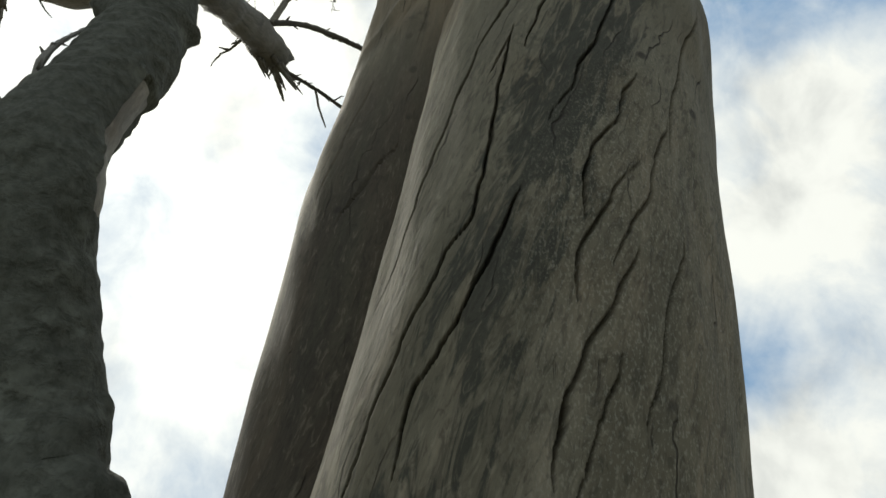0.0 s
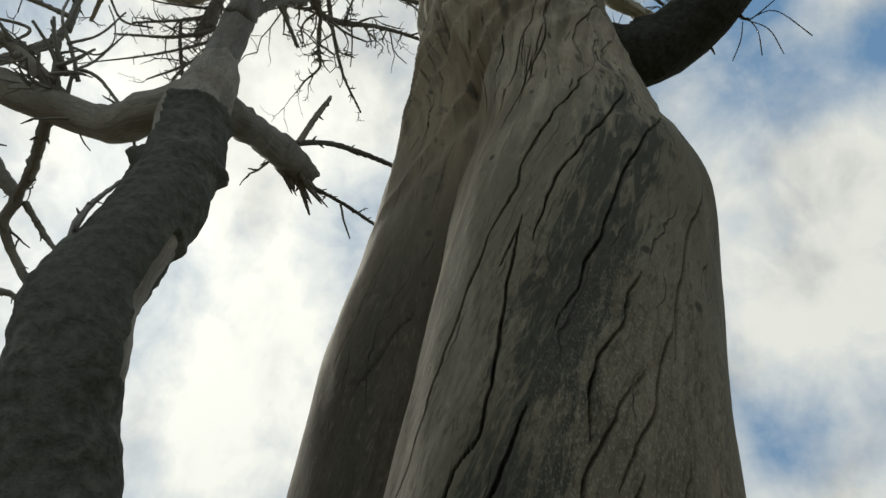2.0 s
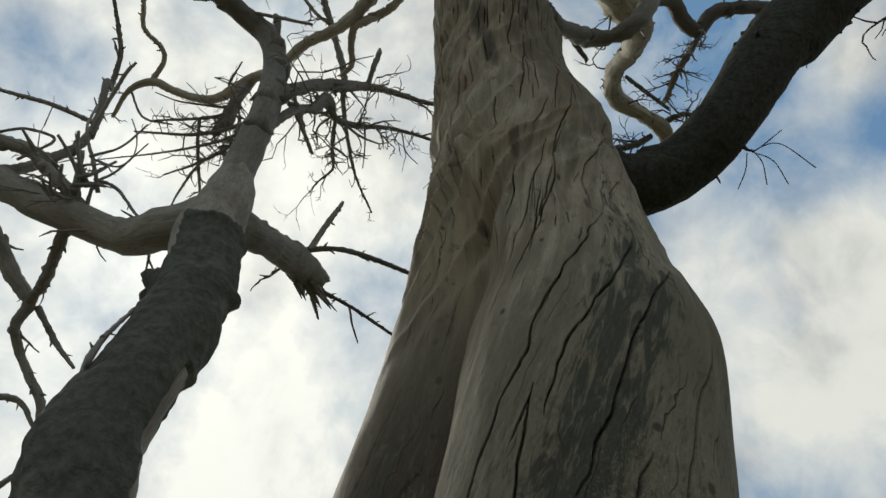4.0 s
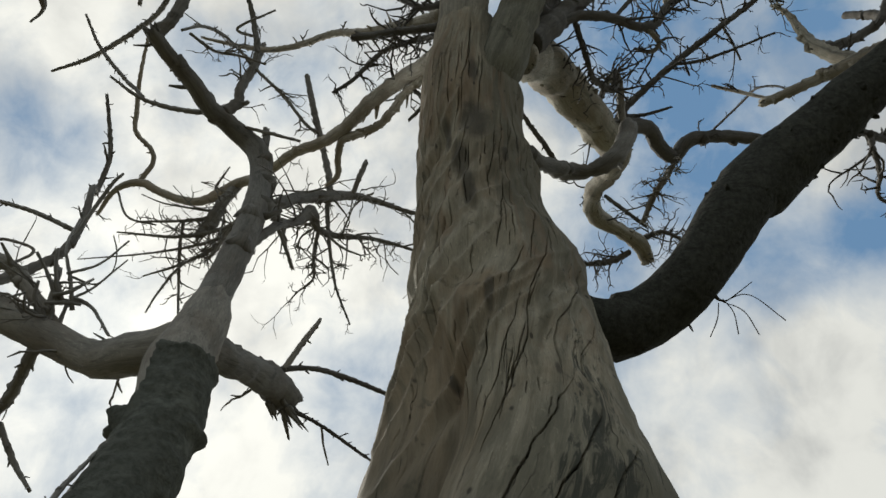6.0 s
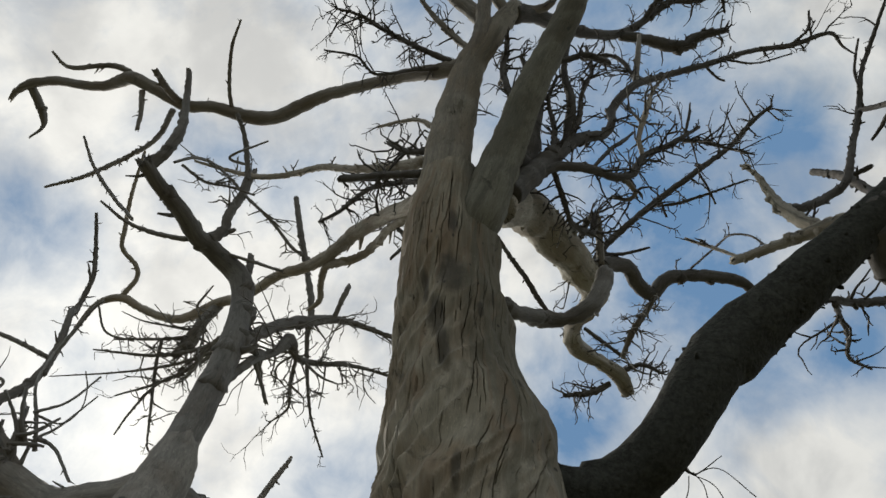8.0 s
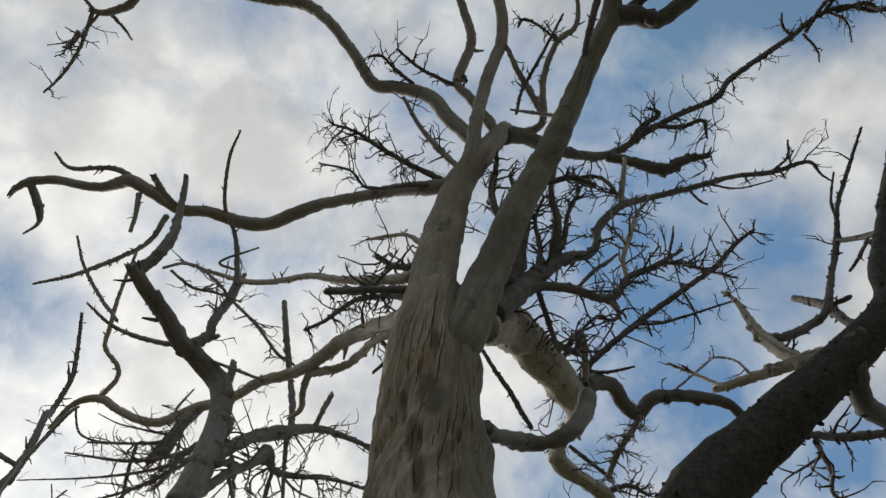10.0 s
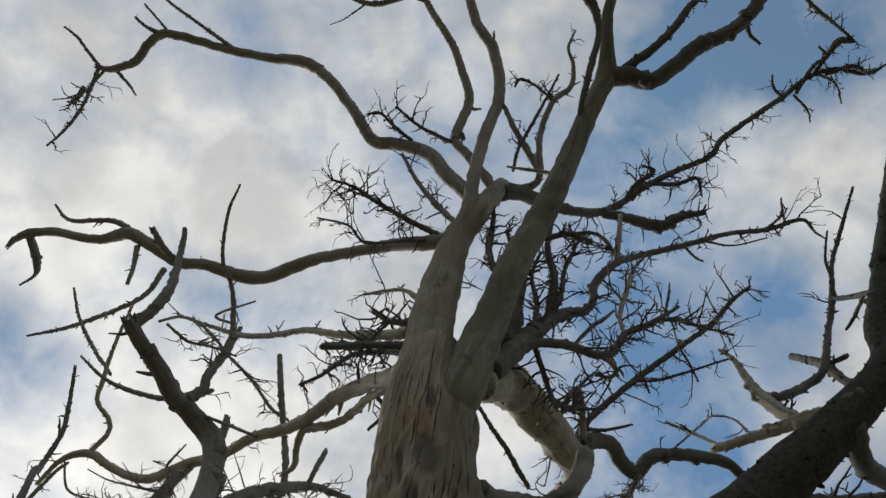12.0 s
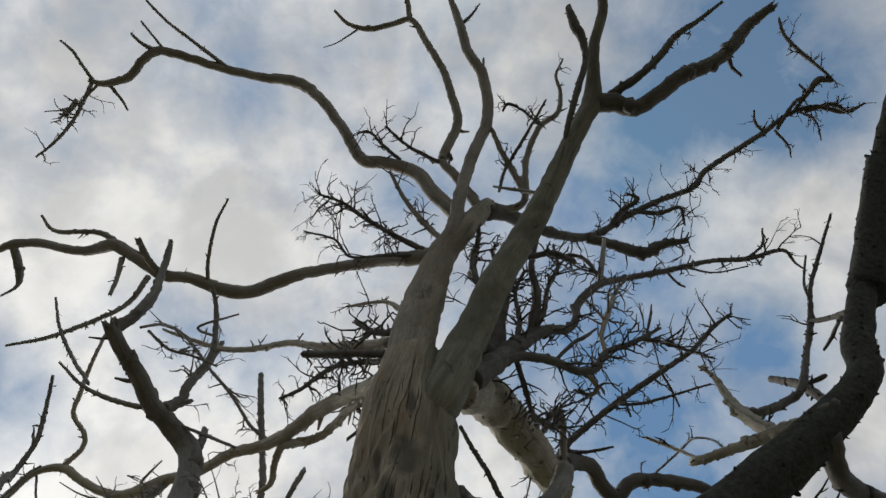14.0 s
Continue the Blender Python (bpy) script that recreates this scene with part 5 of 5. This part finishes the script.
# ---- the barked dead tree ----
barked_tree = thing("dead_tree", (0, 0, 0), "leaning dead tree with grey bark below a bare crown", "tree", "dead trees")
LEAN = [(-1.30, 1.62, -0.15, 0.300), (-1.29, 1.68, 0.50, 0.215), (-1.01, 1.94, 1.28, 0.176), (-1.08, 1.98, 1.46, 0.178), (-1.15, 2.02, 1.69, 0.180), (-1.24, 2.00, 1.92, 0.182), (-1.29, 1.97, 2.16, 0.187), (-1.32, 1.95, 2.45, 0.197), (-1.38, 2.01, 2.69, 0.197), (-1.36, 2.11, 3.00, 0.182), (-1.37, 2.28, 3.41, 0.182), (-1.42, 2.44, 3.85, 0.192), (-1.53, 2.57, 4.27, 0.206), (-1.57, 2.73, 4.72, 0.178), (-1.62, 2.86, 5.24, 0.122), (-1.68, 3.05, 5.96, 0.115), (-1.72, 3.15, 6.38, 0.118), (-1.78, 3.25, 6.85, 0.111), (-1.92, 3.40, 7.52, 0.111), (-2.06, 3.39, 7.91, 0.115), (-2.28, 3.26, 8.05, 0.104), (-2.42, 3.09, 8.05, 0.097), (-2.48, 2.97, 7.99, 0.092), (-2.59, 2.65, 7.95, 0.081), (-2.73, 2.34, 7.88, 0.070), (-2.80, 2.12, 7.85, 0.071)]
trunk_path = [np.array((*p[:3], p[3] * (0.90 if p[2] < 4.5 else 1.0 - 0.10 * max(0.0, (4.9 - p[2]) / 0.4) if p[2] < 4.9 else 1.0))) for p in spline(LEAN, 0.05)]
verts, faces, uvs = [], [], []
sweep([p * np.array((1, 1, 1, 1 - 0.30 * min(1.0, max(0.0, (p[2] - 5.0) / 0.5)))) for p in trunk_path if p[2] < 5.5], 40, 0.12, 501, verts, faces, uvs, 0.2)
finish("trunk", verts, faces, uvs, grey_wood, barked_tree, "leaning trunk of bare weathered wood")
verts, faces, uvs = [], [], []
sweep([p * np.array((1, 1, 1, 0.80 + 0.20 * min(1.0, (p[2] - 4.85) / 0.45))) for p in trunk_path if p[2] > 4.85], 34, 0.12, 502, verts, faces, uvs, 1.2)
knots([p for p in trunk_path if p[2] > 5.3], 0.05, 77, verts, faces, uvs, False)
finish("limb", verts, faces, uvs, dull_wood, barked_tree, "dull grey upper stem, knobbed and stained")


def build_bark():
    """A thick sleeve of bark round the lower trunk, torn at its upper rim and open along one strip."""
    path = [p for p in spline(LEAN, 0.012) if p[2] < 4.75]
    frames = frames_along(path)
    verts, faces, uvs = [], [], []
    seg, length, last = 150, 0.0, None
    for i, (p, (t, a, b)) in enumerate(zip(path, frames)):
        c = Vector(p[:3])
        length += 0 if last is None else (c - last).length
        last = c
        for k in range(seg):
            ang = 2 * math.pi * k / seg
            d = a * math.cos(ang) + b * math.sin(ang)
            q = c + d * p[3]
            rim = 4.33 - 0.46 * min(1.0, max(0.0, (-d.x - 0.22) / 0.25)) - 0.1 * max(0.0, -d.x - 0.5) + 0.07 * noise.noise(d * 2.2 + Vector((3, 1, 0))) + 0.025 * noise.noise(d * 9)
            edge = min(1.0, max(0.0, (rim - q.z) / 0.03))
            bare = d.x + 0.45 * d.y - 0.86 + 0.03 * noise.noise(q * 6)
            strip = max(0.0, min(1.0, (q.z - 2.15) / 0.30)) * max(0.0, min(1.0, (3.12 + 0.05 * noise.noise(q * 9) - q.z) / 0.03))
            inside = 1 - strip * min(1.0, max(0.0, bare / 0.05))
            on = edge * inside
            lump = 0.015 * noise.noise(q * 7) + 0.012 * noise.noise(q * 17) + 0.018 * max(0, noise.noise(q * 3.1)) + 0.02 * max(0.0, 1 - abs(rim - 0.06 - q.z) / 0.08)
            flap = 0.07 * (0.7 + noise.noise(q * 14)) * max(0.0, min(1.0, (-d.x - 0.70) / 0.25)) * max(0.0, 1 - abs(q.z - rim + 0.05) / 0.10) + 0.04 * max(0.0, min(1.0, (d.x - 0.75) / 0.15)) * max(0.0, 1 - abs(q.z - 3.72) / 0.07)
            r = p[3] * (0.84 + 0.13 * on) + on * (0.012 + lump + flap)
            verts.append(c + d * r)
            uvs.append((ang, length))
    for i in range(len(path) - 1):
        for k in range(seg):
            k2 = (k + 1) % seg
            faces.append((i * seg + k, i * seg + k2, (i + 1) * seg + k2, (i + 1) * seg + k))
    return finish("bark", verts, faces, uvs, grey_bark, barked_tree, "rough grey lichen-flecked bark, torn at the rim")


build_bark()
l2 = limb(barked_tree, "limb", [(-2.79, 2.15, 7.85, 0.060), (-2.67, 2.08, 8.07, 0.058), (-2.63, 1.99, 8.37, 0.053), (-2.70, 1.90, 8.74, 0.040), (-2.80, 1.71, 9.24, 0.026)], dull_wood)
l3 = limb(barked_tree, "limb", [(-1.62, 2.73, 4.62, 0.154), (-1.74, 2.70, 4.53, 0.151), (-1.91, 2.73, 4.52, 0.131), (-2.13, 2.84, 4.57, 0.121), (-2.40, 2.91, 4.69, 0.110), (-2.68, 2.94, 4.84, 0.117), (-2.93, 2.93, 4.97, 0.111), (-3.24, 2.93, 5.15, 0.107), (-3.68, 2.92, 5.41, 0.103), (-4.09, 2.84, 5.71, 0.094)], grey_wood, "thick pale limb")
twigs(l3, l3, 10, 0.32, 12, mat=hazed_twig_wood)
l4 = limb(barked_tree, "limb", [(-1.59, 2.70, 4.61, 0.132), (-1.48, 2.90, 4.70, 0.113), (-1.44, 3.19, 4.87, 0.101), (-1.41, 3.71, 5.19, 0.125), (-1.36, 4.01, 5.34, 0.122), (-1.29, 4.18, 5.34, 0.095)], dull_wood, "broken limb with torn splintered end")
twigs(l4, l4, 8, 0.30, 13, mat=hazed_twig_wood)
rng = random.Random(8)
tip, way_out = Vector(PATHS[l4.name][-1][:3]), Vector(PATHS[l4.name][-1][:3] - PATHS[l4.name][-9][:3]).normalized()
for k in range(26):
    side = Vector((rng.gauss(0, 0.45), rng.gauss(0, 0.45), rng.gauss(-0.25, 0.45)))
    root = tip - way_out * rng.uniform(0.0, 0.30) + side * 0.13
    size = rng.choice((0.08, 0.12, 0.16, 0.24))
    verts, faces, uvs = [], [], []
    sweep([np.array((*(root + (way_out + side * 0.35) * size * f), r)) for f, r in ((-0.5, 0.022), (0.1, 0.017), (0.6, 0.009), (1.0, 0.003))], 6, 0.4, 700 + k, verts, faces, uvs)
    finish("splinter", verts, faces, uvs, dull_wood, l4)
l41 = limb(l4, "branch", [(-1.33, 3.81, 5.37, 0.026), (-1.13, 3.92, 5.49, 0.022), (-0.89, 4.13, 5.59, 0.023), (-0.60, 4.40, 5.67, 0.020), (-0.39, 4.56, 5.69, 0.016)], dark_wood)
l42 = limb(l4, "branch", [(-1.32, 4.22, 5.32, 0.023), (-1.18, 4.37, 5.34, 0.017), (-1.01, 4.54, 5.34, 0.016), (-0.76, 4.80, 5.31, 0.014), (-0.60, 4.95, 5.29, 0.010)], dark_wood)
twigs(l4, l42, 3, 0.25, 14)
l43 = limb(l4, "branch", [(-1.07, 4.48, 5.34, 0.012), (-1.04, 4.57, 5.21, 0.010), (-0.99, 4.66, 5.09, 0.006)], hazed_twig_wood)
l44 = limb(l4, "branch", [(-1.31, 3.82, 5.38, 0.026), (-1.22, 3.85, 5.71, 0.025), (-1.15, 3.94, 6.05, 0.018)], grey_wood)
l45 = limb(l4, "branch", [(-1.36, 4.13, 5.34, 0.034), (-1.33, 4.29, 5.23, 0.021), (-1.30, 4.42, 5.15, 0.008)], hazed_twig_wood)
l46 = limb(l4, "branch", [(-1.39, 4.04, 5.25, 0.026), (-1.37, 4.11, 5.16, 0.011)], hazed_twig_wood)
lb2 = limb(l3, "branch", [(-3.37, 2.91, 5.29, 0.049), (-3.31, 3.07, 5.55, 0.041), (-3.26, 3.31, 6.10, 0.038), (-3.34, 3.42, 6.63, 0.034), (-3.58, 3.55, 7.38, 0.030), (-3.94, 4.03, 7.98, 0.031), (-3.96, 3.93, 8.48, 0.029), (-4.04, 3.77, 8.81, 0.026), (-4.14, 3.49, 9.18, 0.018)], dull_wood)
twigs(l3, lb2, 6, 0.25, 15, mat=hazed_twig_wood)
lb21 = limb(l3, "branch", [(-3.30, 3.39, 6.49, 0.024), (-3.62, 3.21, 6.52, 0.022), (-3.99, 3.07, 6.53, 0.018), (-4.20, 2.95, 6.49, 0.014)], hazed_twig_wood)
lb22 = limb(l3, "branch", [(-3.34, 2.94, 5.46, 0.012), (-3.19, 2.98, 5.74, 0.012), (-3.40, 2.92, 5.80, 0.012), (-3.61, 2.94, 5.80, 0.012), (-3.83, 2.97, 5.77, 0.008)], hazed_twig_wood)
lb23 = limb(l3, "branch", [(-3.29, 3.37, 6.40, 0.018), (-3.09, 3.15, 6.86, 0.018), (-2.99, 3.08, 6.97, 0.011)], hazed_twig_wood)
lb3 = limb(barked_tree, "limb", [(-2.48, 3.03, 7.99, 0.027), (-2.86, 3.00, 8.02, 0.025), (-3.20, 2.92, 8.08, 0.020), (-3.50, 2.76, 8.20, 0.013)], hazed_twig_wood)
lb4 = limb(barked_tree, "limb", [(-2.39, 3.07, 8.07, 0.069), (-2.31, 3.09, 8.34, 0.055), (-2.34, 3.06, 8.58, 0.051), (-2.37, 3.13, 9.24, 0.047), (-2.41, 3.16, 9.92, 0.026)], dull_wood)
twigs(lb4, lb4, 8, 0.30, 16, mat=hazed_twig_wood)
lb41 = limb(lb4, "branch", [(-2.35, 3.09, 8.76, 0.034), (-2.30, 2.96, 9.21, 0.035), (-2.37, 2.75, 9.53, 0.033), (-2.44, 2.55, 9.72, 0.028), (-2.54, 2.41, 9.86, 0.026)], dull_wood)
lb42 = limb(lb4, "branch", [(-2.30, 3.10, 8.31, 0.030), (-2.21, 3.09, 8.34, 0.027)], hazed_twig_wood)
lb43 = limb(lb4, "branch", [(-2.29, 3.21, 8.09, 0.020), (-1.93, 3.20, 7.94, 0.019), (-1.58, 3.18, 7.77, 0.016)], hazed_twig_wood)
lb44 = limb(lb4, "branch", [(-2.34, 2.84, 9.41, 0.017), (-2.49, 2.69, 9.29, 0.016), (-2.08, 2.54, 9.46, 0.011)], hazed_twig_wood)
lb45 = limb(lb4, "branch", [(-2.60, 2.18, 8.03, 0.014), (-2.52, 2.29, 8.38, 0.017), (-2.43, 2.57, 8.75, 0.018), (-2.29, 3.17, 9.19, 0.019), (-2.14, 3.67, 9.55, 0.023), (-1.99, 4.22, 9.85, 0.024), (-1.80, 4.47, 9.99, 0.022)], hazed_twig_wood)
twigs(lb4, lb45, 17, 0.40, 17, mat=hazed_twig_wood)
lb46 = limb(lb4, "branch", [(-2.57, 2.25, 8.13, 0.014), (-2.40, 2.44, 8.18, 0.014), (-2.16, 2.55, 8.29, 0.014), (-1.96, 2.67, 8.37, 0.010)], hazed_twig_wood)
twigs(lb4, lb46, 15, 0.40, 18, mat=hazed_twig_wood)
lb5 = limb(barked_tree, "limb", [(-2.78, 1.89, 8.61, 0.030), (-3.24, 2.44, 8.99, 0.027), (-4.41, 3.24, 9.70, 0.028), (-5.12, 3.55, 9.87, 0.016)], hazed_twig_wood)
lb51 = limb(lb5, "branch", [(-4.43, 2.78, 9.80, 0.015), (-4.24, 3.03, 9.53, 0.021), (-3.87, 3.21, 9.13, 0.023), (-3.51, 3.28, 8.77, 0.022)], hazed_twig_wood)
lb6 = limb(barked_tree, "limb", [(-2.04, 3.43, 7.83, 0.053), (-2.04, 3.46, 8.17, 0.045), (-2.09, 3.47, 8.44, 0.036)], dull_wood)
lr1 = limb(barked_tree, "limb", [(-1.73, 3.19, 6.49, 0.069), (-1.71, 3.47, 7.05, 0.060), (-1.67, 3.85, 7.72, 0.063), (-1.56, 4.34, 8.45, 0.067), (-1.36, 4.90, 9.26, 0.051), (-1.07, 5.17, 9.52, 0.040), (-0.70, 5.36, 9.58, 0.031), (-0.31, 5.52, 9.65, 0.025)], dull_wood)
twigs(lr1, lr1, 27, 0.60, 19, 0.8, mat=hazed_twig_wood)
lr11 = limb(lr1, "branch", [(-1.37, 4.87, 9.21, 0.036), (-1.29, 4.72, 9.38, 0.036), (-1.22, 4.60, 9.57, 0.033)], hazed_twig_wood)
lr12 = limb(lr1, "branch", [(-2.20, 4.13, 11.07, 0.037), (-1.98, 4.28, 10.32, 0.044), (-1.75, 4.52, 9.61, 0.042), (-1.60, 4.63, 9.06, 0.041), (-1.57, 4.66, 8.65, 0.031), (-1.48, 4.81, 8.14, 0.022), (-1.32, 4.89, 7.53, 0.016), (-1.10, 4.98, 7.03, 0.010)], dull_wood)
twigs(lr1, lr12, 13, 0.35, 20, 0.8, mat=hazed_twig_wood)
lr2 = limb(barked_tree, "limb", [(-1.63, 3.07, 5.97, 0.042), (-1.57, 3.36, 6.62, 0.040), (-1.54, 3.73, 7.18, 0.041), (-1.52, 3.99, 7.68, 0.064), (-1.49, 4.28, 7.76, 0.040), (-1.33, 4.56, 8.00, 0.034), (-1.02, 4.88, 8.37, 0.025), (-0.62, 5.26, 8.67, 0.020), (-0.30, 5.53, 8.78, 0.015)], dull_wood)
twigs(lr2, lr2, 46, 0.65, 21, 0.8, mat=hazed_twig_wood)
lr21 = limb(lr2, "branch", [(-1.58, 3.39, 6.67, 0.021), (-1.51, 3.54, 6.57, 0.019), (-1.44, 3.70, 6.45, 0.017)], hazed_twig_wood)
lr22 = limb(lr2, "branch", [(-1.49, 4.28, 7.76, 0.023), (-1.52, 4.49, 7.51, 0.023), (-1.51, 4.62, 7.33, 0.017), (-1.67, 4.68, 7.17, 0.010)], hazed_twig_wood)
twigs(lr2, lr22, 15, 0.50, 22, 0.8, mat=hazed_twig_wood)
lr23 = limb(lr2, "branch", [(-1.66, 3.43, 6.82, 0.026), (-1.61, 3.72, 7.12, 0.027), (-1.55, 3.96, 7.47, 0.022)], grey_wood)
ld1 = limb(l3, "branch", [(-3.65, 3.06, 5.26, 0.063), (-3.50, 3.36, 5.04, 0.060), (-3.35, 3.55, 4.82, 0.057), (-3.22, 3.63, 4.67, 0.047), (-3.29, 3.71, 4.50, 0.036), (-3.22, 3.92, 4.30, 0.032), (-3.07, 4.03, 4.09, 0.033), (-3.02, 4.06, 3.87, 0.018)], hazed_twig_wood)
twigs(l3, ld1, 8, 0.35, 23, mat=hazed_twig_wood)
ld2 = limb(l3, "branch", [(-2.71, 2.96, 4.80, 0.045), (-2.76, 3.04, 4.72, 0.041), (-2.98, 3.36, 4.68, 0.039), (-3.22, 3.63, 4.68, 0.041)], hazed_twig_wood)
ld3 = limb(l3, "branch", [(-3.17, 3.67, 4.66, 0.026), (-2.96, 3.75, 4.40, 0.022), (-2.76, 3.76, 4.20, 0.012)], hazed_twig_wood)
ld4 = limb(l3, "branch", [(-2.62, 2.91, 4.90, 0.049), (-2.76, 2.89, 5.04, 0.050), (-2.88, 2.87, 5.16, 0.051), (-3.08, 2.84, 5.35, 0.052), (-3.21, 2.79, 5.41, 0.052), (-3.49, 2.76, 5.49, 0.049)], grey_wood)
ld5 = limb(l3, "branch", [(-2.67, 2.90, 4.89, 0.037), (-2.67, 2.78, 5.07, 0.024), (-2.66, 2.69, 5.22, 0.016)], hazed_twig_wood)
twigs(l3, ld5, 7, 0.45, 24, mat=hazed_twig_wood)
ld6 = limb(l3, "branch", [(-2.72, 2.91, 4.93, 0.021), (-2.78, 2.79, 5.04, 0.016), (-2.78, 2.72, 5.14, 0.010)], hazed_twig_wood)
twigs(l3, ld6, 8, 0.40, 25, mat=hazed_twig_wood)
ld7 = limb(l3, "branch", [(-2.60, 2.90, 4.91, 0.015), (-2.59, 2.86, 5.10, 0.012), (-2.52, 2.90, 5.27, 0.009), (-2.40, 2.92, 5.61, 0.005)], hazed_twig_wood)
ld8 = limb(l3, "branch", [(-3.38, 3.84, 4.01, 0.024), (-3.19, 3.96, 4.06, 0.024), (-3.03, 4.05, 3.88, 0.011)], hazed_twig_wood)
ld9 = limb(l3, "branch", [(-2.87, 3.60, 3.17, 0.022), (-2.64, 3.47, 3.25, 0.018)], hazed_twig_wood)
lh = limb(barked_tree, "limb", [(-1.48, 1.93, 2.88, 0.013), (-1.48, 1.92, 2.98, 0.016), (-1.49, 1.96, 3.11, 0.013), (-1.50, 2.04, 3.26, 0.010), (-1.52, 2.16, 3.45, 0.009)], hazed_twig_wood)
le1 = limb(l3, "branch", [(-2.62, 2.72, 5.22, 0.012), (-2.49, 2.79, 5.41, 0.009), (-2.41, 2.83, 5.72, 0.007)], hazed_twig_wood)
le3 = limb(l3, "branch", [(-2.60, 2.85, 5.13, 0.014), (-2.42, 2.85, 5.04, 0.012), (-2.21, 2.87, 4.80, 0.010)], hazed_twig_wood)
le4 = limb(l3, "branch", [(-2.60, 2.75, 5.22, 0.011), (-2.46, 2.82, 5.23, 0.007), (-2.40, 2.83, 5.38, 0.005), (-2.42, 2.79, 5.54, 0.005), (-2.48, 2.74, 5.67, 0.005)], hazed_twig_wood)
le5 = limb(l3, "branch", [(-2.64, 2.83, 5.03, 0.020), (-2.71, 2.67, 5.16, 0.013), (-2.78, 2.55, 5.24, 0.010)], hazed_twig_wood)
le6 = limb(l3, "branch", [(-2.61, 2.84, 5.04, 0.022), (-2.66, 2.69, 5.16, 0.015), (-2.68, 2.58, 5.32, 0.010)], hazed_twig_wood)
le7 = limb(l3, "branch", [(-2.56, 2.89, 5.04, 0.017), (-2.60, 2.76, 5.20, 0.015), (-2.70, 2.66, 5.44, 0.011), (-2.81, 2.75, 5.86, 0.010)], hazed_twig_wood)
le8 = limb(l3, "branch", [(-2.70, 2.80, 5.01, 0.016), (-2.54, 2.79, 5.01, 0.015), (-2.48, 2.83, 5.03, 0.010)], hazed_twig_wood)
le9 = limb(l3, "branch", [(-2.68, 2.78, 5.06, 0.014), (-2.54, 2.74, 5.07, 0.014), (-2.47, 2.79, 5.25, 0.009)], hazed_twig_wood)
